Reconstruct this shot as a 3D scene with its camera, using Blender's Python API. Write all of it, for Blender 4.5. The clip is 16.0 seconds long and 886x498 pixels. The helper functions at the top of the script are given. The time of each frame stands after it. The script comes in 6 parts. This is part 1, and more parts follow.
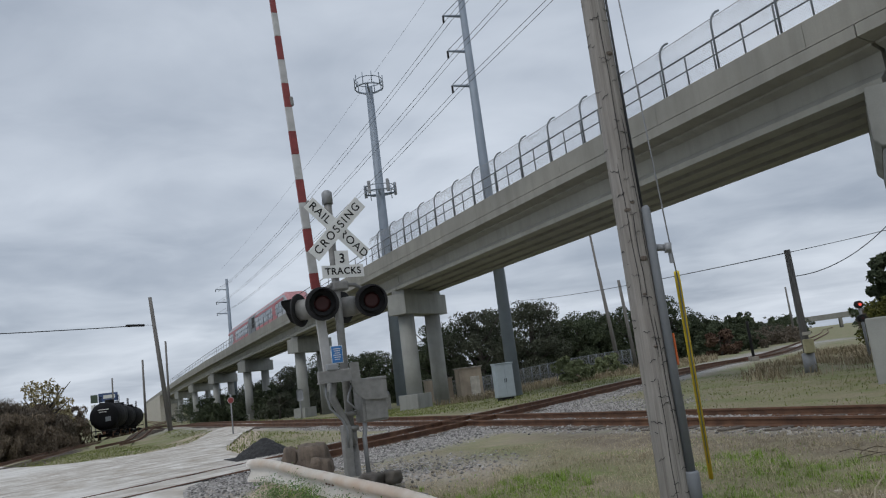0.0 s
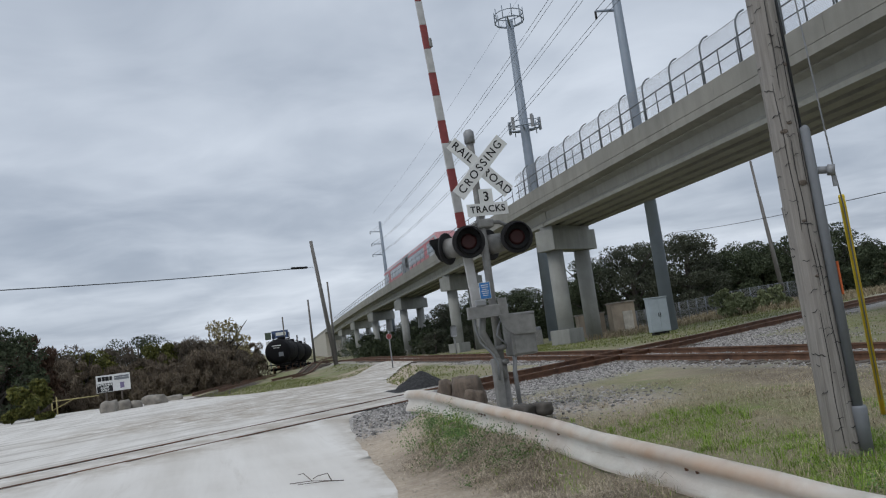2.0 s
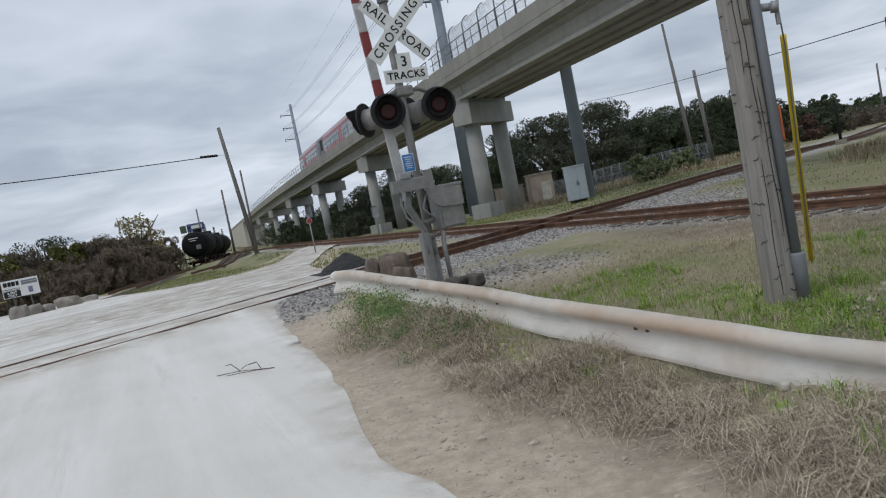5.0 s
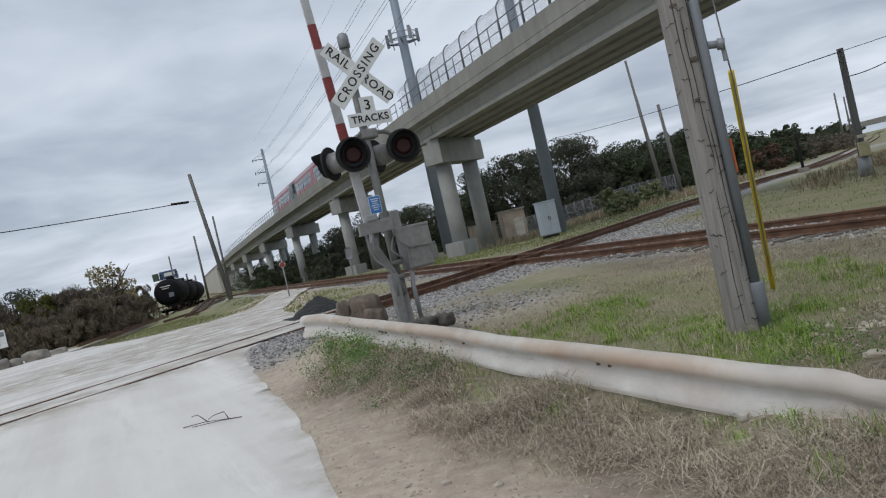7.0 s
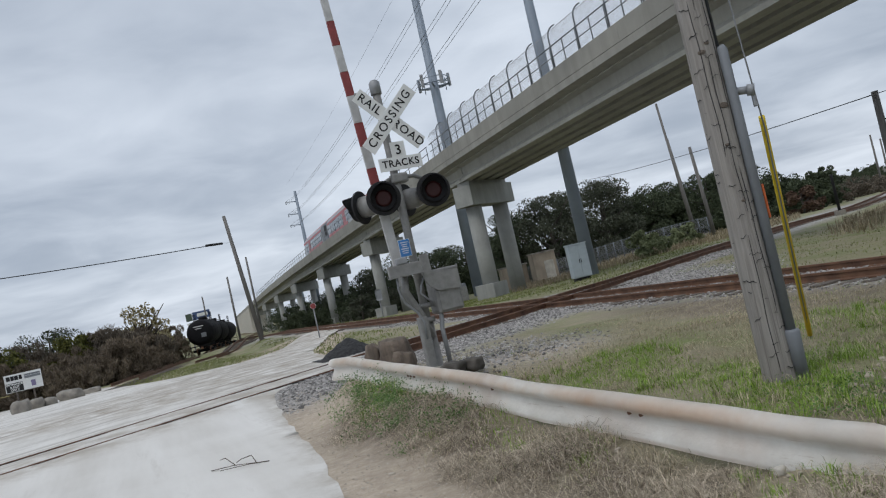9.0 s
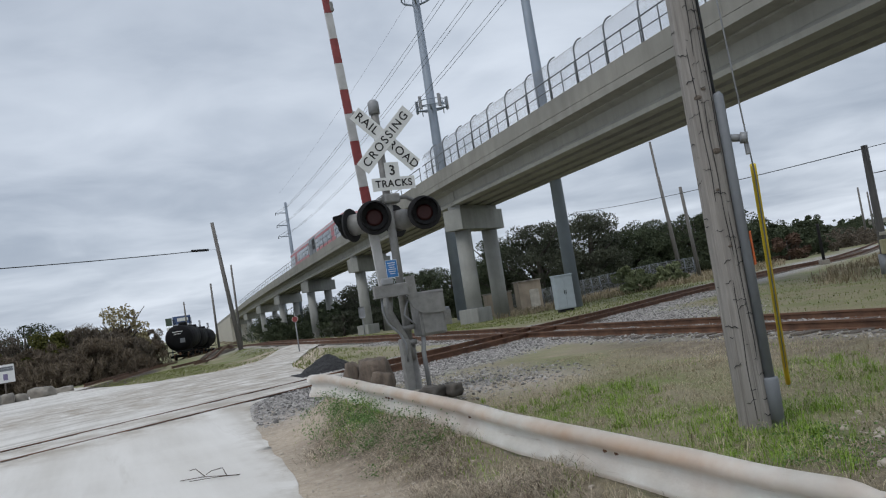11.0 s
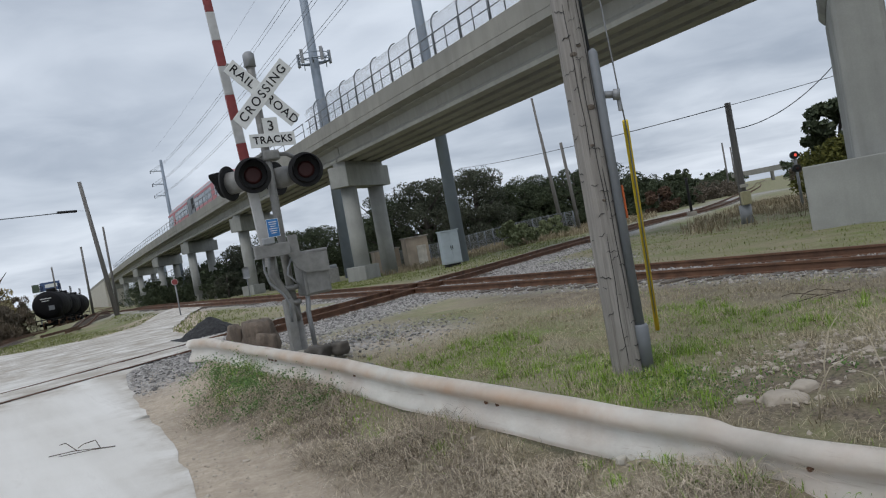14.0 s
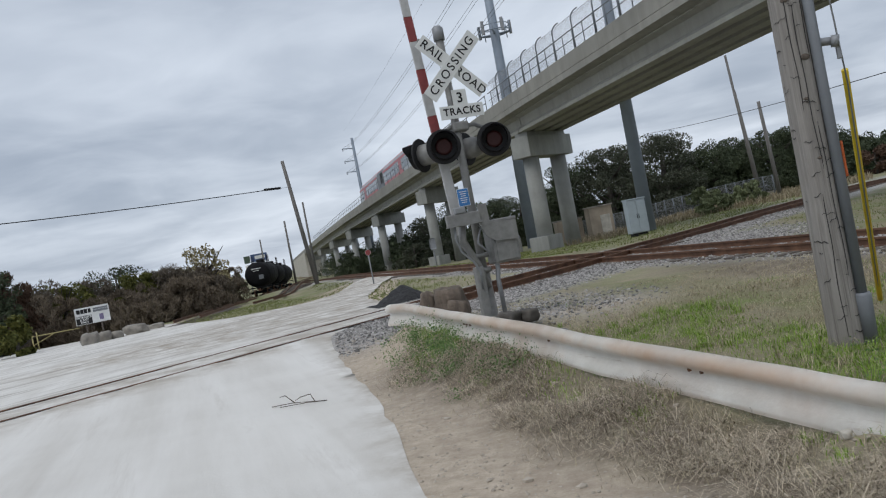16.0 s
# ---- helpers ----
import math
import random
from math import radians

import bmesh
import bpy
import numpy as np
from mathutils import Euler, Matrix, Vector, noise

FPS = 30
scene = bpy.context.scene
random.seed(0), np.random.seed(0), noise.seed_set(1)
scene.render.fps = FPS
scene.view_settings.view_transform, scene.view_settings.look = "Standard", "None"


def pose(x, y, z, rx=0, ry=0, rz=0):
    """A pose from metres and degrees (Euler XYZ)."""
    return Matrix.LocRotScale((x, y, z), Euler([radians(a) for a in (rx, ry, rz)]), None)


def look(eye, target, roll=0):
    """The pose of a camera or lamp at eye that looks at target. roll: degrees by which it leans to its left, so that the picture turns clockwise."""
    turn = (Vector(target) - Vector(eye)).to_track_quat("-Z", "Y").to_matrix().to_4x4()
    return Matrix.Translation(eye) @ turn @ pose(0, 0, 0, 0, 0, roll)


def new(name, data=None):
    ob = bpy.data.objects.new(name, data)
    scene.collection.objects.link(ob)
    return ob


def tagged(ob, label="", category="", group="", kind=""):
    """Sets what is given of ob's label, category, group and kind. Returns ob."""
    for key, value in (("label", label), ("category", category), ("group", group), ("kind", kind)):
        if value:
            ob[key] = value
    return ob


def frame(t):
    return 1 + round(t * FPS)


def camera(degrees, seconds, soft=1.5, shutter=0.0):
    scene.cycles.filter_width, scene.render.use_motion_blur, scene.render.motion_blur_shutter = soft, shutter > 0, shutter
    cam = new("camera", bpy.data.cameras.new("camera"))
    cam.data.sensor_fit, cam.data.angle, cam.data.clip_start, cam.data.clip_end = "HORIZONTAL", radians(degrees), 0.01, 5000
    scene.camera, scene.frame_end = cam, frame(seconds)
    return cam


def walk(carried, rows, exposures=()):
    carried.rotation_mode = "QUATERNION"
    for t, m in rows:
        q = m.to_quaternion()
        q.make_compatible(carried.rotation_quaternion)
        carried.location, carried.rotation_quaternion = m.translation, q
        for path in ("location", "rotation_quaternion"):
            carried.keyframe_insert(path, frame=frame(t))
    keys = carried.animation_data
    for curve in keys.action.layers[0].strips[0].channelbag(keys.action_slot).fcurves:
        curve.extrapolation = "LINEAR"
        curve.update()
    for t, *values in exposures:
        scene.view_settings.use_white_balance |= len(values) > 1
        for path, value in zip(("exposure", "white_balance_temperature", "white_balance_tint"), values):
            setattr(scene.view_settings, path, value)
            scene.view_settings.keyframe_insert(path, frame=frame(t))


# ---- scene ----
from mathutils import kdtree

cam = camera(61.28, 16.0, soft=1.15)

PATH = [
    (0.0, pose(-0.024, -0.272, 1.595, 99.49, 7.14, 1.08)),
    (0.5, pose(0.007, -0.306, 1.589, 99.75, 7.77, 4.32)),
    (1.0, pose(0.035, -0.342, 1.580, 99.71, 6.66, 7.72)),
    (1.5, pose(0.035, -0.364, 1.581, 98.44, 5.94, 10.72)),
    (2.0, pose(0.040, -0.343, 1.570, 96.19, 7.73, 12.67)),
    (2.5, pose(0.019, -0.275, 1.535, 92.80, 10.08, 15.61)),
    (3.0, pose(-0.094, -0.138, 1.505, 89.36, 9.37, 15.77)),
    (3.5, pose(-0.169, 0.010, 1.508, 87.21, 8.97, 12.51)),
    (4.0, pose(-0.194, 0.094, 1.507, 86.06, 9.50, 10.00)),
    (6.5, pose(-0.056, 0.222, 1.478, 87.37, 12.76, 4.01)),
    (7.0, pose(-0.039, 0.186, 1.492, 88.56, 13.05, 4.50)),
    (7.5, pose(-0.019, 0.196, 1.498, 89.84, 12.91, 3.98)),
    (8.0, pose(-0.020, 0.209, 1.494, 90.31, 13.35, 4.57)),
    (8.5, pose(-0.023, 0.207, 1.501, 90.87, 12.93, 5.78)),
    (9.0, pose(-0.017, 0.184, 1.516, 92.28, 12.79, 6.89)),
    (11.5, pose(-0.020, 0.167, 1.542, 93.72, 8.50, 5.45)),
    (12.0, pose(-0.018, 0.162, 1.539, 92.93, 9.78, 4.63)),
    (12.5, pose(0.001, 0.137, 1.553, 93.02, 8.22, 0.32)),
    (13.0, pose(0.024, 0.198, 1.572, 93.18, 5.76, -4.73)),
    (13.5, pose(0.012, 0.182, 1.560, 91.60, 6.93, -4.85)),
    (14.0, pose(0.031, 0.227, 1.541, 88.98, 10.16, -3.00)),
    (14.5, pose(0.058, 0.225, 1.535, 87.54, 12.39, -1.58)),
    (15.0, pose(0.050, 0.183, 1.536, 88.40, 13.40, 1.45)),
    (15.5, pose(-0.032, 0.159, 1.530, 89.77, 12.13, 7.61)),
    (16.0, pose(-0.082, 0.175, 1.519, 89.33, 10.91, 11.04)),
]
walk(cam, PATH, [(0.0, -0.14), (1.5, -0.14), (2.0, -0.08), (3.0, 0.0), (16.0, 0.0)])

# ---- world and light ----
world = bpy.data.worlds.new("world")
scene.world = world
world.use_nodes = True
wn, wl = world.node_tree.nodes, world.node_tree.links
wn.clear()
w_out = wn.new("ShaderNodeOutputWorld")
w_bg = wn.new("ShaderNodeBackground")
sky = wn.new("ShaderNodeTexSky")
sky.sky_type, sky.sun_disc = "NISHITA", False
sky.sun_elevation, sky.sun_rotation = radians(42), radians(150)
sky.air_density, sky.dust_density = 1.0, 3.0
w_co = wn.new("ShaderNodeTexCoord")
w_sep = wn.new("ShaderNodeSeparateXYZ")
wl.new(w_co.outputs["Generated"], w_sep.inputs[0])


def wmath(op, a, b):
    n = wn.new("ShaderNodeMath")
    n.operation = op
    for i, v in enumerate((a, b)):
        if isinstance(v, (int, float)):
            n.inputs[i].default_value = v
        else:
            wl.new(v, n.inputs[i])
    return n.outputs[0]


w_up = wmath("ADD", wmath("MAXIMUM", w_sep.outputs[2], 0.0), 0.13)
w_vec = wn.new("ShaderNodeCombineXYZ")
wl.new(wmath("DIVIDE", w_sep.outputs[0], w_up), w_vec.inputs[0])
wl.new(wmath("DIVIDE", w_sep.outputs[1], w_up), w_vec.inputs[1])


def wnoise(scale, detail, rough, lo, hi, distortion=0.4):
    n = wn.new("ShaderNodeTexNoise")
    n.inputs["Scale"].default_value, n.inputs["Detail"].default_value = scale, detail
    n.inputs["Roughness"].default_value, n.inputs["Distortion"].default_value = rough, distortion
    wl.new(w_vec.outputs[0], n.inputs["Vector"])
    m = wn.new("ShaderNodeMapRange")
    m.interpolation_type = "SMOOTHSTEP"
    m.inputs["From Min"].default_value, m.inputs["From Max"].default_value = lo, hi
    wl.new(n.outputs["Fac"], m.inputs["Value"])
    return m.outputs["Result"]


cloud = wn.new("ShaderNodeMix")
cloud.data_type = "RGBA"
cloud.inputs["A"].default_value = (3.75, 4.35, 5.3, 1)
cloud.inputs["B"].default_value = (7.9, 8.6, 9.6, 1)
wl.new(wmath("ADD", wmath("MULTIPLY", wnoise(0.55, 4.0, 0.5, 0.33, 0.68), 0.7), wmath("MULTIPLY", wnoise(1.7, 5.0, 0.55, 0.3, 0.7), 0.3)), cloud.inputs["Factor"])
w_mix = wn.new("ShaderNodeMix")
w_mix.data_type = "RGBA"
w_mix.inputs["Factor"].default_value = 0.93
wl.new(sky.outputs[0], w_mix.inputs["A"])
wl.new(cloud.outputs["Result"], w_mix.inputs["B"])
wl.new(w_mix.outputs["Result"], w_bg.inputs["Color"])
w_bg.inputs["Strength"].default_value = 0.1
wl.new(w_bg.outputs[0], w_out.inputs[0])

sun = new("sun", bpy.data.lights.new("sun", "SUN"))
sun.data.energy, sun.data.angle, sun.data.color = 1.0, radians(25), (1.0, 0.97, 0.93)
sun.matrix_world = look((0, 0, 60), (22, 30, 0))

# ---- materials ----


class Mat:
    """A small builder for node materials."""

    def __init__(self, name, rough=0.7, metal=0.0, spec=0.5):
        self.m = bpy.data.materials.new(name)
        self.m.use_nodes = True
        self.n, self.l = self.m.node_tree.nodes, self.m.node_tree.links
        self.b = self.n["Principled BSDF"]
        self.b.inputs["Roughness"].default_value = rough
        self.b.inputs["Metallic"].default_value = metal
        self.b.inputs["Specular IOR Level"].default_value = spec
        self.co = self.n.new("ShaderNodeTexCoord").outputs["Object"]

    def world_space(self):
        self.co = self.n.new("ShaderNodeNewGeometry").outputs["Position"]
        return self

    def stretch(self, sx, sy, sz):
        mp = self.n.new("ShaderNodeMapping")
        mp.inputs["Scale"].default_value = (sx, sy, sz)
        self.l.new(self.co, mp.inputs["Vector"])
        return mp.outputs[0]

    def noise(self, scale, detail=4.0, rough=0.6, lo=0.3, hi=0.7, co=None, distortion=0.0):
        t = self.n.new("ShaderNodeTexNoise")
        t.inputs["Scale"].default_value, t.inputs["Detail"].default_value = scale, detail
        t.inputs["Roughness"].default_value, t.inputs["Distortion"].default_value = rough, distortion
        self.l.new(co or self.co, t.inputs["Vector"])
        r = self.n.new("ShaderNodeMapRange")
        r.inputs["From Min"].default_value, r.inputs["From Max"].default_value = lo, hi
        self.l.new(t.outputs["Fac"], r.inputs["Value"])
        return r.outputs["Result"]

    def voronoi(self, scale, feature="F1", out="Distance", co=None):
        t = self.n.new("ShaderNodeTexVoronoi")
        t.feature = feature
        t.inputs["Scale"].default_value = scale
        self.l.new(co or self.co, t.inputs["Vector"])
        return t.outputs[out]

    def attr(self, name):
        a = self.n.new("ShaderNodeAttribute")
        a.attribute_name = name
        return a.outputs["Fac"]

    def random(self):
        return self.n.new("ShaderNodeObjectInfo").outputs["Random"]

    def island(self):
        return self.n.new("ShaderNodeNewGeometry").outputs["Random Per Island"]

    def math(self, op, a, b):
        n = self.n.new("ShaderNodeMath")
        n.operation, n.use_clamp = op, op in ("MULTIPLY", "ADD", "SUBTRACT")
        for i, v in enumerate((a, b)):
            if isinstance(v, (int, float)):
                n.inputs[i].default_value = v
            else:
                self.l.new(v, n.inputs[i])
        return n.outputs[0]

    def mix(self, fac, a, b):
        n = self.n.new("ShaderNodeMix")
        n.data_type = "RGBA"
        for key, v in (("Factor", fac), ("A", a), ("B", b)):
            if isinstance(v, (int, float)):
                n.inputs[key].default_value = v
            elif isinstance(v, tuple):
                n.inputs[key].default_value = (*v, 1)
            else:
                self.l.new(v, n.inputs[key])
        return n.outputs["Result"]

    def done(self, color, bump=None, depth=0.01, strength=0.6, rough=None):
        if isinstance(color, tuple):
            self.b.inputs["Base Color"].default_value = (*color, 1)
        else:
            self.l.new(color, self.b.inputs["Base Color"])
        if bump is not None:
            n = self.n.new("ShaderNodeBump")
            n.inputs["Distance"].default_value, n.inputs["Strength"].default_value = depth, strength
            self.l.new(bump, n.inputs["Height"])
            self.l.new(n.outputs[0], self.b.inputs["Normal"])
        if rough is not None:
            self.l.new(rough, self.b.inputs["Roughness"])
        return self.m


def plain(name, color, rough=0.6, metal=0.0, vary=0.25, scale=6.0):
    """A painted or bare surface with soft blotches and fine grain."""
    k = Mat(name, rough, metal)
    dark = tuple(c * (1 - vary) for c in color)
    c = k.mix(k.noise(scale, 4), dark, color)
    fine = k.noise(scale * 25, 3)
    c = k.mix(k.math("MULTIPLY", fine, vary * 0.6), c, tuple(min(1, v * 1.25) for v in color))
    return k.done(c, fine, 0.002, 0.3)


def concrete(name, light, dark, seed_scale=1.0):
    k = Mat(name, 0.85).world_space()
    big = k.noise(0.35 * seed_scale, 5, 0.6, 0.35, 0.68)
    c = k.mix(big, dark, light)
    streak = k.noise(1.0, 4, 0.6, 0.45, 0.75, co=k.stretch(1.6, 1.6, 0.12))
    c = k.mix(k.math("MULTIPLY", streak, 0.45), c, tuple(v * 0.62 for v in dark))
    fine = k.noise(28, 4)
    c = k.mix(k.math("MULTIPLY", fine, 0.18), c, tuple(v * 0.6 for v in dark))
    return k.done(c, fine, 0.004, 0.35)


m_concrete = concrete("concrete", (0.33, 0.32, 0.285), (0.25, 0.245, 0.22))
m_girder = concrete("girder_concrete", (0.36, 0.355, 0.315), (0.29, 0.285, 0.255))
m_pier = concrete("pier_concrete", (0.37, 0.375, 0.355), (0.27, 0.275, 0.26), 1.6)
m_galv = plain("galvanised_steel", (0.3, 0.31, 0.325), 0.55, 0.3, 0.25, 5)
m_fence = plain("fence_steel", (0.17, 0.19, 0.21), 0.55, 0.4, 0.2, 8)
m_towersteel = plain("pole_steel", (0.255, 0.3, 0.36), 0.6, 0.2, 0.18, 0.8)
m_signal = plain("signal_aluminium", (0.26, 0.258, 0.25), 0.55, 0.25, 0.35, 9)
m_black = plain("black_paint", (0.012, 0.012, 0.014), 0.75, 0.0, 0.3, 12)
m_signwhite = plain("sign_white", (0.72, 0.73, 0.72), 0.5, 0.0, 0.12, 7)
m_armgrey = plain("arm_grey", (0.5, 0.5, 0.5), 0.55, 0.0, 0.3, 6)
m_red = plain("red_sheeting", (0.25, 0.045, 0.045), 0.55, 0.0, 0.35, 9)
m_lens = plain("red_lens", (0.04, 0.003, 0.003), 0.6, 0.0, 0.3, 30)
m_blue = plain("blue_sign", (0.045, 0.2, 0.5), 0.5, 0.0, 0.15, 20)
m_yellow = plain("yellow_plastic", (0.82, 0.6, 0.03), 0.5, 0.0, 0.2, 6)
m_orange = plain("orange_plastic", (0.62, 0.13, 0.03), 0.5, 0.0, 0.2, 20)
m_wire = plain("cable", (0.055, 0.06, 0.068), 0.6, 0.3, 0.2, 3)
m_pvc = plain("grey_conduit", (0.19, 0.205, 0.225), 0.55, 0.0, 0.2, 4)
m_cab = plain("cabinet_grey", (0.4, 0.46, 0.5), 0.5, 0.2, 0.12, 3)
m_tankblack = plain("tank_black", (0.011, 0.011, 0.013), 0.8, 0.0, 0.5, 0.9)
m_tankblack.node_tree.nodes["Principled BSDF"].inputs["Specular IOR Level"].default_value = 0.2
m_darkrock = concrete("dark_rubble", (0.14, 0.125, 0.11), (0.06, 0.055, 0.05), 6)
m_rock = concrete("limestone", (0.36, 0.33, 0.28), (0.2, 0.185, 0.165), 6)
m_pebble = concrete("pebble_stone", (0.52, 0.46, 0.385), (0.36, 0.315, 0.26), 8)
m_pale = concrete("pale_stone", (0.6, 0.57, 0.5), (0.42, 0.39, 0.34), 8)

k = Mat("rail_rust", 0.75, 0.2)
m_rail = k.done(k.mix(k.noise(3, 5), (0.085, 0.045, 0.03), (0.2, 0.105, 0.062)), k.noise(60, 3), 0.003, 0.5)
k = Mat("rail_head", 0.4, 0.7)
m_railhead = k.done(k.mix(k.noise(2, 4), (0.25, 0.19, 0.16), (0.4, 0.36, 0.33)))
k = Mat("tie_timber", 0.9)
m_tie = k.done(k.mix(k.noise(1, 5, co=k.stretch(3, 40, 40)), (0.06, 0.05, 0.042), (0.16, 0.135, 0.115)), k.noise(1, 4, co=k.stretch(3, 50, 50)), 0.006, 0.6)

k = Mat("weathered_pole_wood", 0.9)
grain = k.noise(1.0, 6, 0.65, 0.25, 0.75, co=k.stretch(42, 42, 1.3))
crack = k.noise(1.0, 3, 0.6, 0.56, 0.66, co=k.stretch(26, 26, 0.8), distortion=0.4)
blotch = k.noise(1.3, 4, 0.6, 0.3, 0.7)
c = k.mix(grain, (0.19, 0.178, 0.165), (0.38, 0.36, 0.335))
c = k.mix(k.math("MULTIPLY", blotch, 0.5), c, (0.205, 0.186, 0.168))
c = k.mix(k.math("MULTIPLY", crack, 0.4), c, (0.09, 0.078, 0.068))
m_polewood = k.done(c, k.math("SUBTRACT", grain, crack), 0.008, 0.7)
k = Mat("far_pole_wood", 0.9)
m_farwood = k.done(k.mix(k.noise(1, 4, co=k.stretch(12, 12, 0.7)), (0.11, 0.105, 0.1), (0.2, 0.19, 0.18)))

k = Mat("guardrail_paint", 0.6, 0.0)
rust = k.noise(0.9, 5, 0.6, 0.47, 0.7, distortion=0.6)
c = k.mix(k.noise(4, 5), (0.78, 0.755, 0.71), (0.93, 0.91, 0.875))
c = k.mix(k.math("MULTIPLY", rust, 0.35), c, (0.6, 0.42, 0.29))
band = k.math("MULTIPLY", k.attr("rust"), k.noise(1.1, 5, 0.65, 0.36, 0.66, distortion=0.5))
c = k.mix(k.math("MULTIPLY", band, 0.75), c, (0.68, 0.47, 0.3))
scr = k.noise(1.0, 4, 0.7, 0.62, 0.72, co=k.stretch(2, 2, 30))
c = k.mix(k.math("MULTIPLY", scr, 0.35), c, (0.4, 0.31, 0.24))
m_guard = k.done(c, k.noise(5, 4), 0.012, 0.35)

# ground: soil, dry straw and green grass mixed by patches; the zone values are written on the mesh
k = Mat("ground_soil", 0.95).world_space()
patch = k.noise(0.55, 5, 0.62, 0.38, 0.62, distortion=0.5)
fine = k.noise(9, 5, 0.7, 0.3, 0.7)
grit = k.noise(75, 4, 0.7, 0.3, 0.7)
soil = k.mix(fine, (0.38, 0.31, 0.236), (0.62, 0.535, 0.43))
soil = k.mix(k.math("MULTIPLY", k.noise(2.1, 6, 0.7, 0.48, 0.66, distortion=0.8), 0.5), soil, (0.3, 0.24, 0.185))
soil = k.mix(k.math("MULTIPLY", grit, 0.4), soil, (0.3, 0.24, 0.18))
straw = k.mix(k.noise(22, 5, 0.7), (0.19, 0.165, 0.1), (0.4, 0.352, 0.235))
green = k.mix(k.noise(16, 5, 0.7), (0.1, 0.145, 0.03), (0.22, 0.27, 0.08))
turf = k.mix(patch, straw, green)
turf = k.mix(k.math("MULTIPLY", k.noise(0.23, 4, 0.6, 0.4, 0.62), 0.5), turf, straw)
g_soil = k.math("ADD", k.attr("soil"), k.math("MULTIPLY", k.math("SUBTRACT", k.noise(1.6, 5, 0.65, 0.25, 0.75), 0.5), 0.6))
tuft = k.noise(3.2, 5, 0.7, 0.32, 0.68)
turf = k.mix(k.math("MULTIPLY", tuft, 0.55), turf, (0.12, 0.105, 0.06))
c = k.mix(g_soil, turf, soil)
# matted grass and dug soil; darkest tones paint the shaded gaps under the stalks
thatch = k.mix(k.noise(30, 5, 0.75, 0.35, 0.65), (0.06, 0.047, 0.035), (0.26, 0.21, 0.155))
g_thatch = k.math("MULTIPLY", k.attr("thatch"), k.noise(1.9, 5, 0.7, 0.28, 0.52))
c = k.mix(g_thatch, c, thatch)
stone_cell = k.voronoi(26, "F1", "Color")
stones = k.mix(k.math("MULTIPLY", stone_cell, 1.0), (0.17, 0.16, 0.155), (0.5, 0.48, 0.455))
g_bal = k.math("ADD", k.attr("gravel"), k.math("MULTIPLY", k.math("SUBTRACT", k.noise(2.2, 5, 0.65, 0.2, 0.8), 0.5), k.attr("gravel")))
c = k.mix(g_bal, c, stones)
m_ground = k.done(c, k.math("ADD", k.math("MULTIPLY", grit, 0.5), k.math("MULTIPLY", k.voronoi(26), 0.5)), 0.02, 0.45)

# road: packed white limestone dust with wheel paths, damp edges and scuffs along the way
k = Mat("limestone_road", 0.92).world_space()
rot = k.n.new("ShaderNodeVectorRotate")
rot.rotation_type = "Z_AXIS"
rot.inputs["Angle"].default_value = radians(-30)
k.l.new(k.co, rot.inputs["Vector"])
along = k.n.new("ShaderNodeMapping")
along.inputs["Scale"].default_value = (1.4, 0.12, 1)
k.l.new(rot.outputs[0], along.inputs["Vector"])
tracks_n = k.noise(1.0, 5, 0.6, 0.3, 0.7, co=along.outputs[0])
c = k.mix(k.noise(0.35, 5, 0.6, 0.3, 0.7), (0.5, 0.475, 0.435), (0.66, 0.64, 0.6))
c = k.mix(k.math("MULTIPLY", tracks_n, 0.8), c, (0.78, 0.765, 0.735))
c = k.mix(k.math("MULTIPLY", k.attr("damp"), k.noise(1.3, 5, 0.7, 0.38, 0.62)), c, (0.36, 0.315, 0.26))
sway = k.n.new("ShaderNodeVectorRotate")
sway.rotation_type = "Z_AXIS"
sway.inputs["Angle"].default_value = radians(34)
k.l.new(k.co, sway.inputs["Vector"])
smear = k.n.new("ShaderNodeMapping")
smear.inputs["Scale"].default_value = (1.5, 0.16, 1)
k.l.new(sway.outputs[0], smear.inputs["Vector"])
scuff = k.math("MULTIPLY", k.attr("scuff"), k.noise(1.0, 6, 0.7, 0.5, 0.64, co=smear.outputs[0], distortion=0.5))
c = k.mix(k.math("MULTIPLY", scuff, 0.75), c, (0.3, 0.27, 0.235))
c = k.mix(k.math("MULTIPLY", k.noise(1.0, 6, 0.75, 0.56, 0.66, co=along.outputs[0], distortion=0.3), 0.28), c, (0.42, 0.385, 0.34))
speck = k.noise(55, 4, 0.7, 0.66, 0.78)
c = k.mix(k.math("MULTIPLY", speck, 0.35), c, (0.3, 0.28, 0.25))
m_road = k.done(c, k.math("ADD", k.noise(40, 4), k.noise(5, 4)), 0.008, 0.4)

k = Mat("ballast_stone", 0.9)
m_ballast = k.done(k.mix(k.island(), (0.11, 0.105, 0.102), (0.48, 0.46, 0.44)), k.noise(30, 3), 0.01, 0.4)
k = Mat("coal_dust", 0.9).world_space()
m_coal = k.done(k.mix(k.noise(9, 5), (0.018, 0.018, 0.02), (0.06, 0.06, 0.062)), k.noise(26, 4), 0.05, 0.8)


def leafmat(name, a, b):
    k = Mat(name, 0.75, 0.0, 0.25)
    c = k.mix(k.island(), a, b)
    c = k.mix(k.math("MULTIPLY", k.noise(0.5, 3), 0.5), c, tuple(v * 0.7 for v in a))
    return k.done(c)


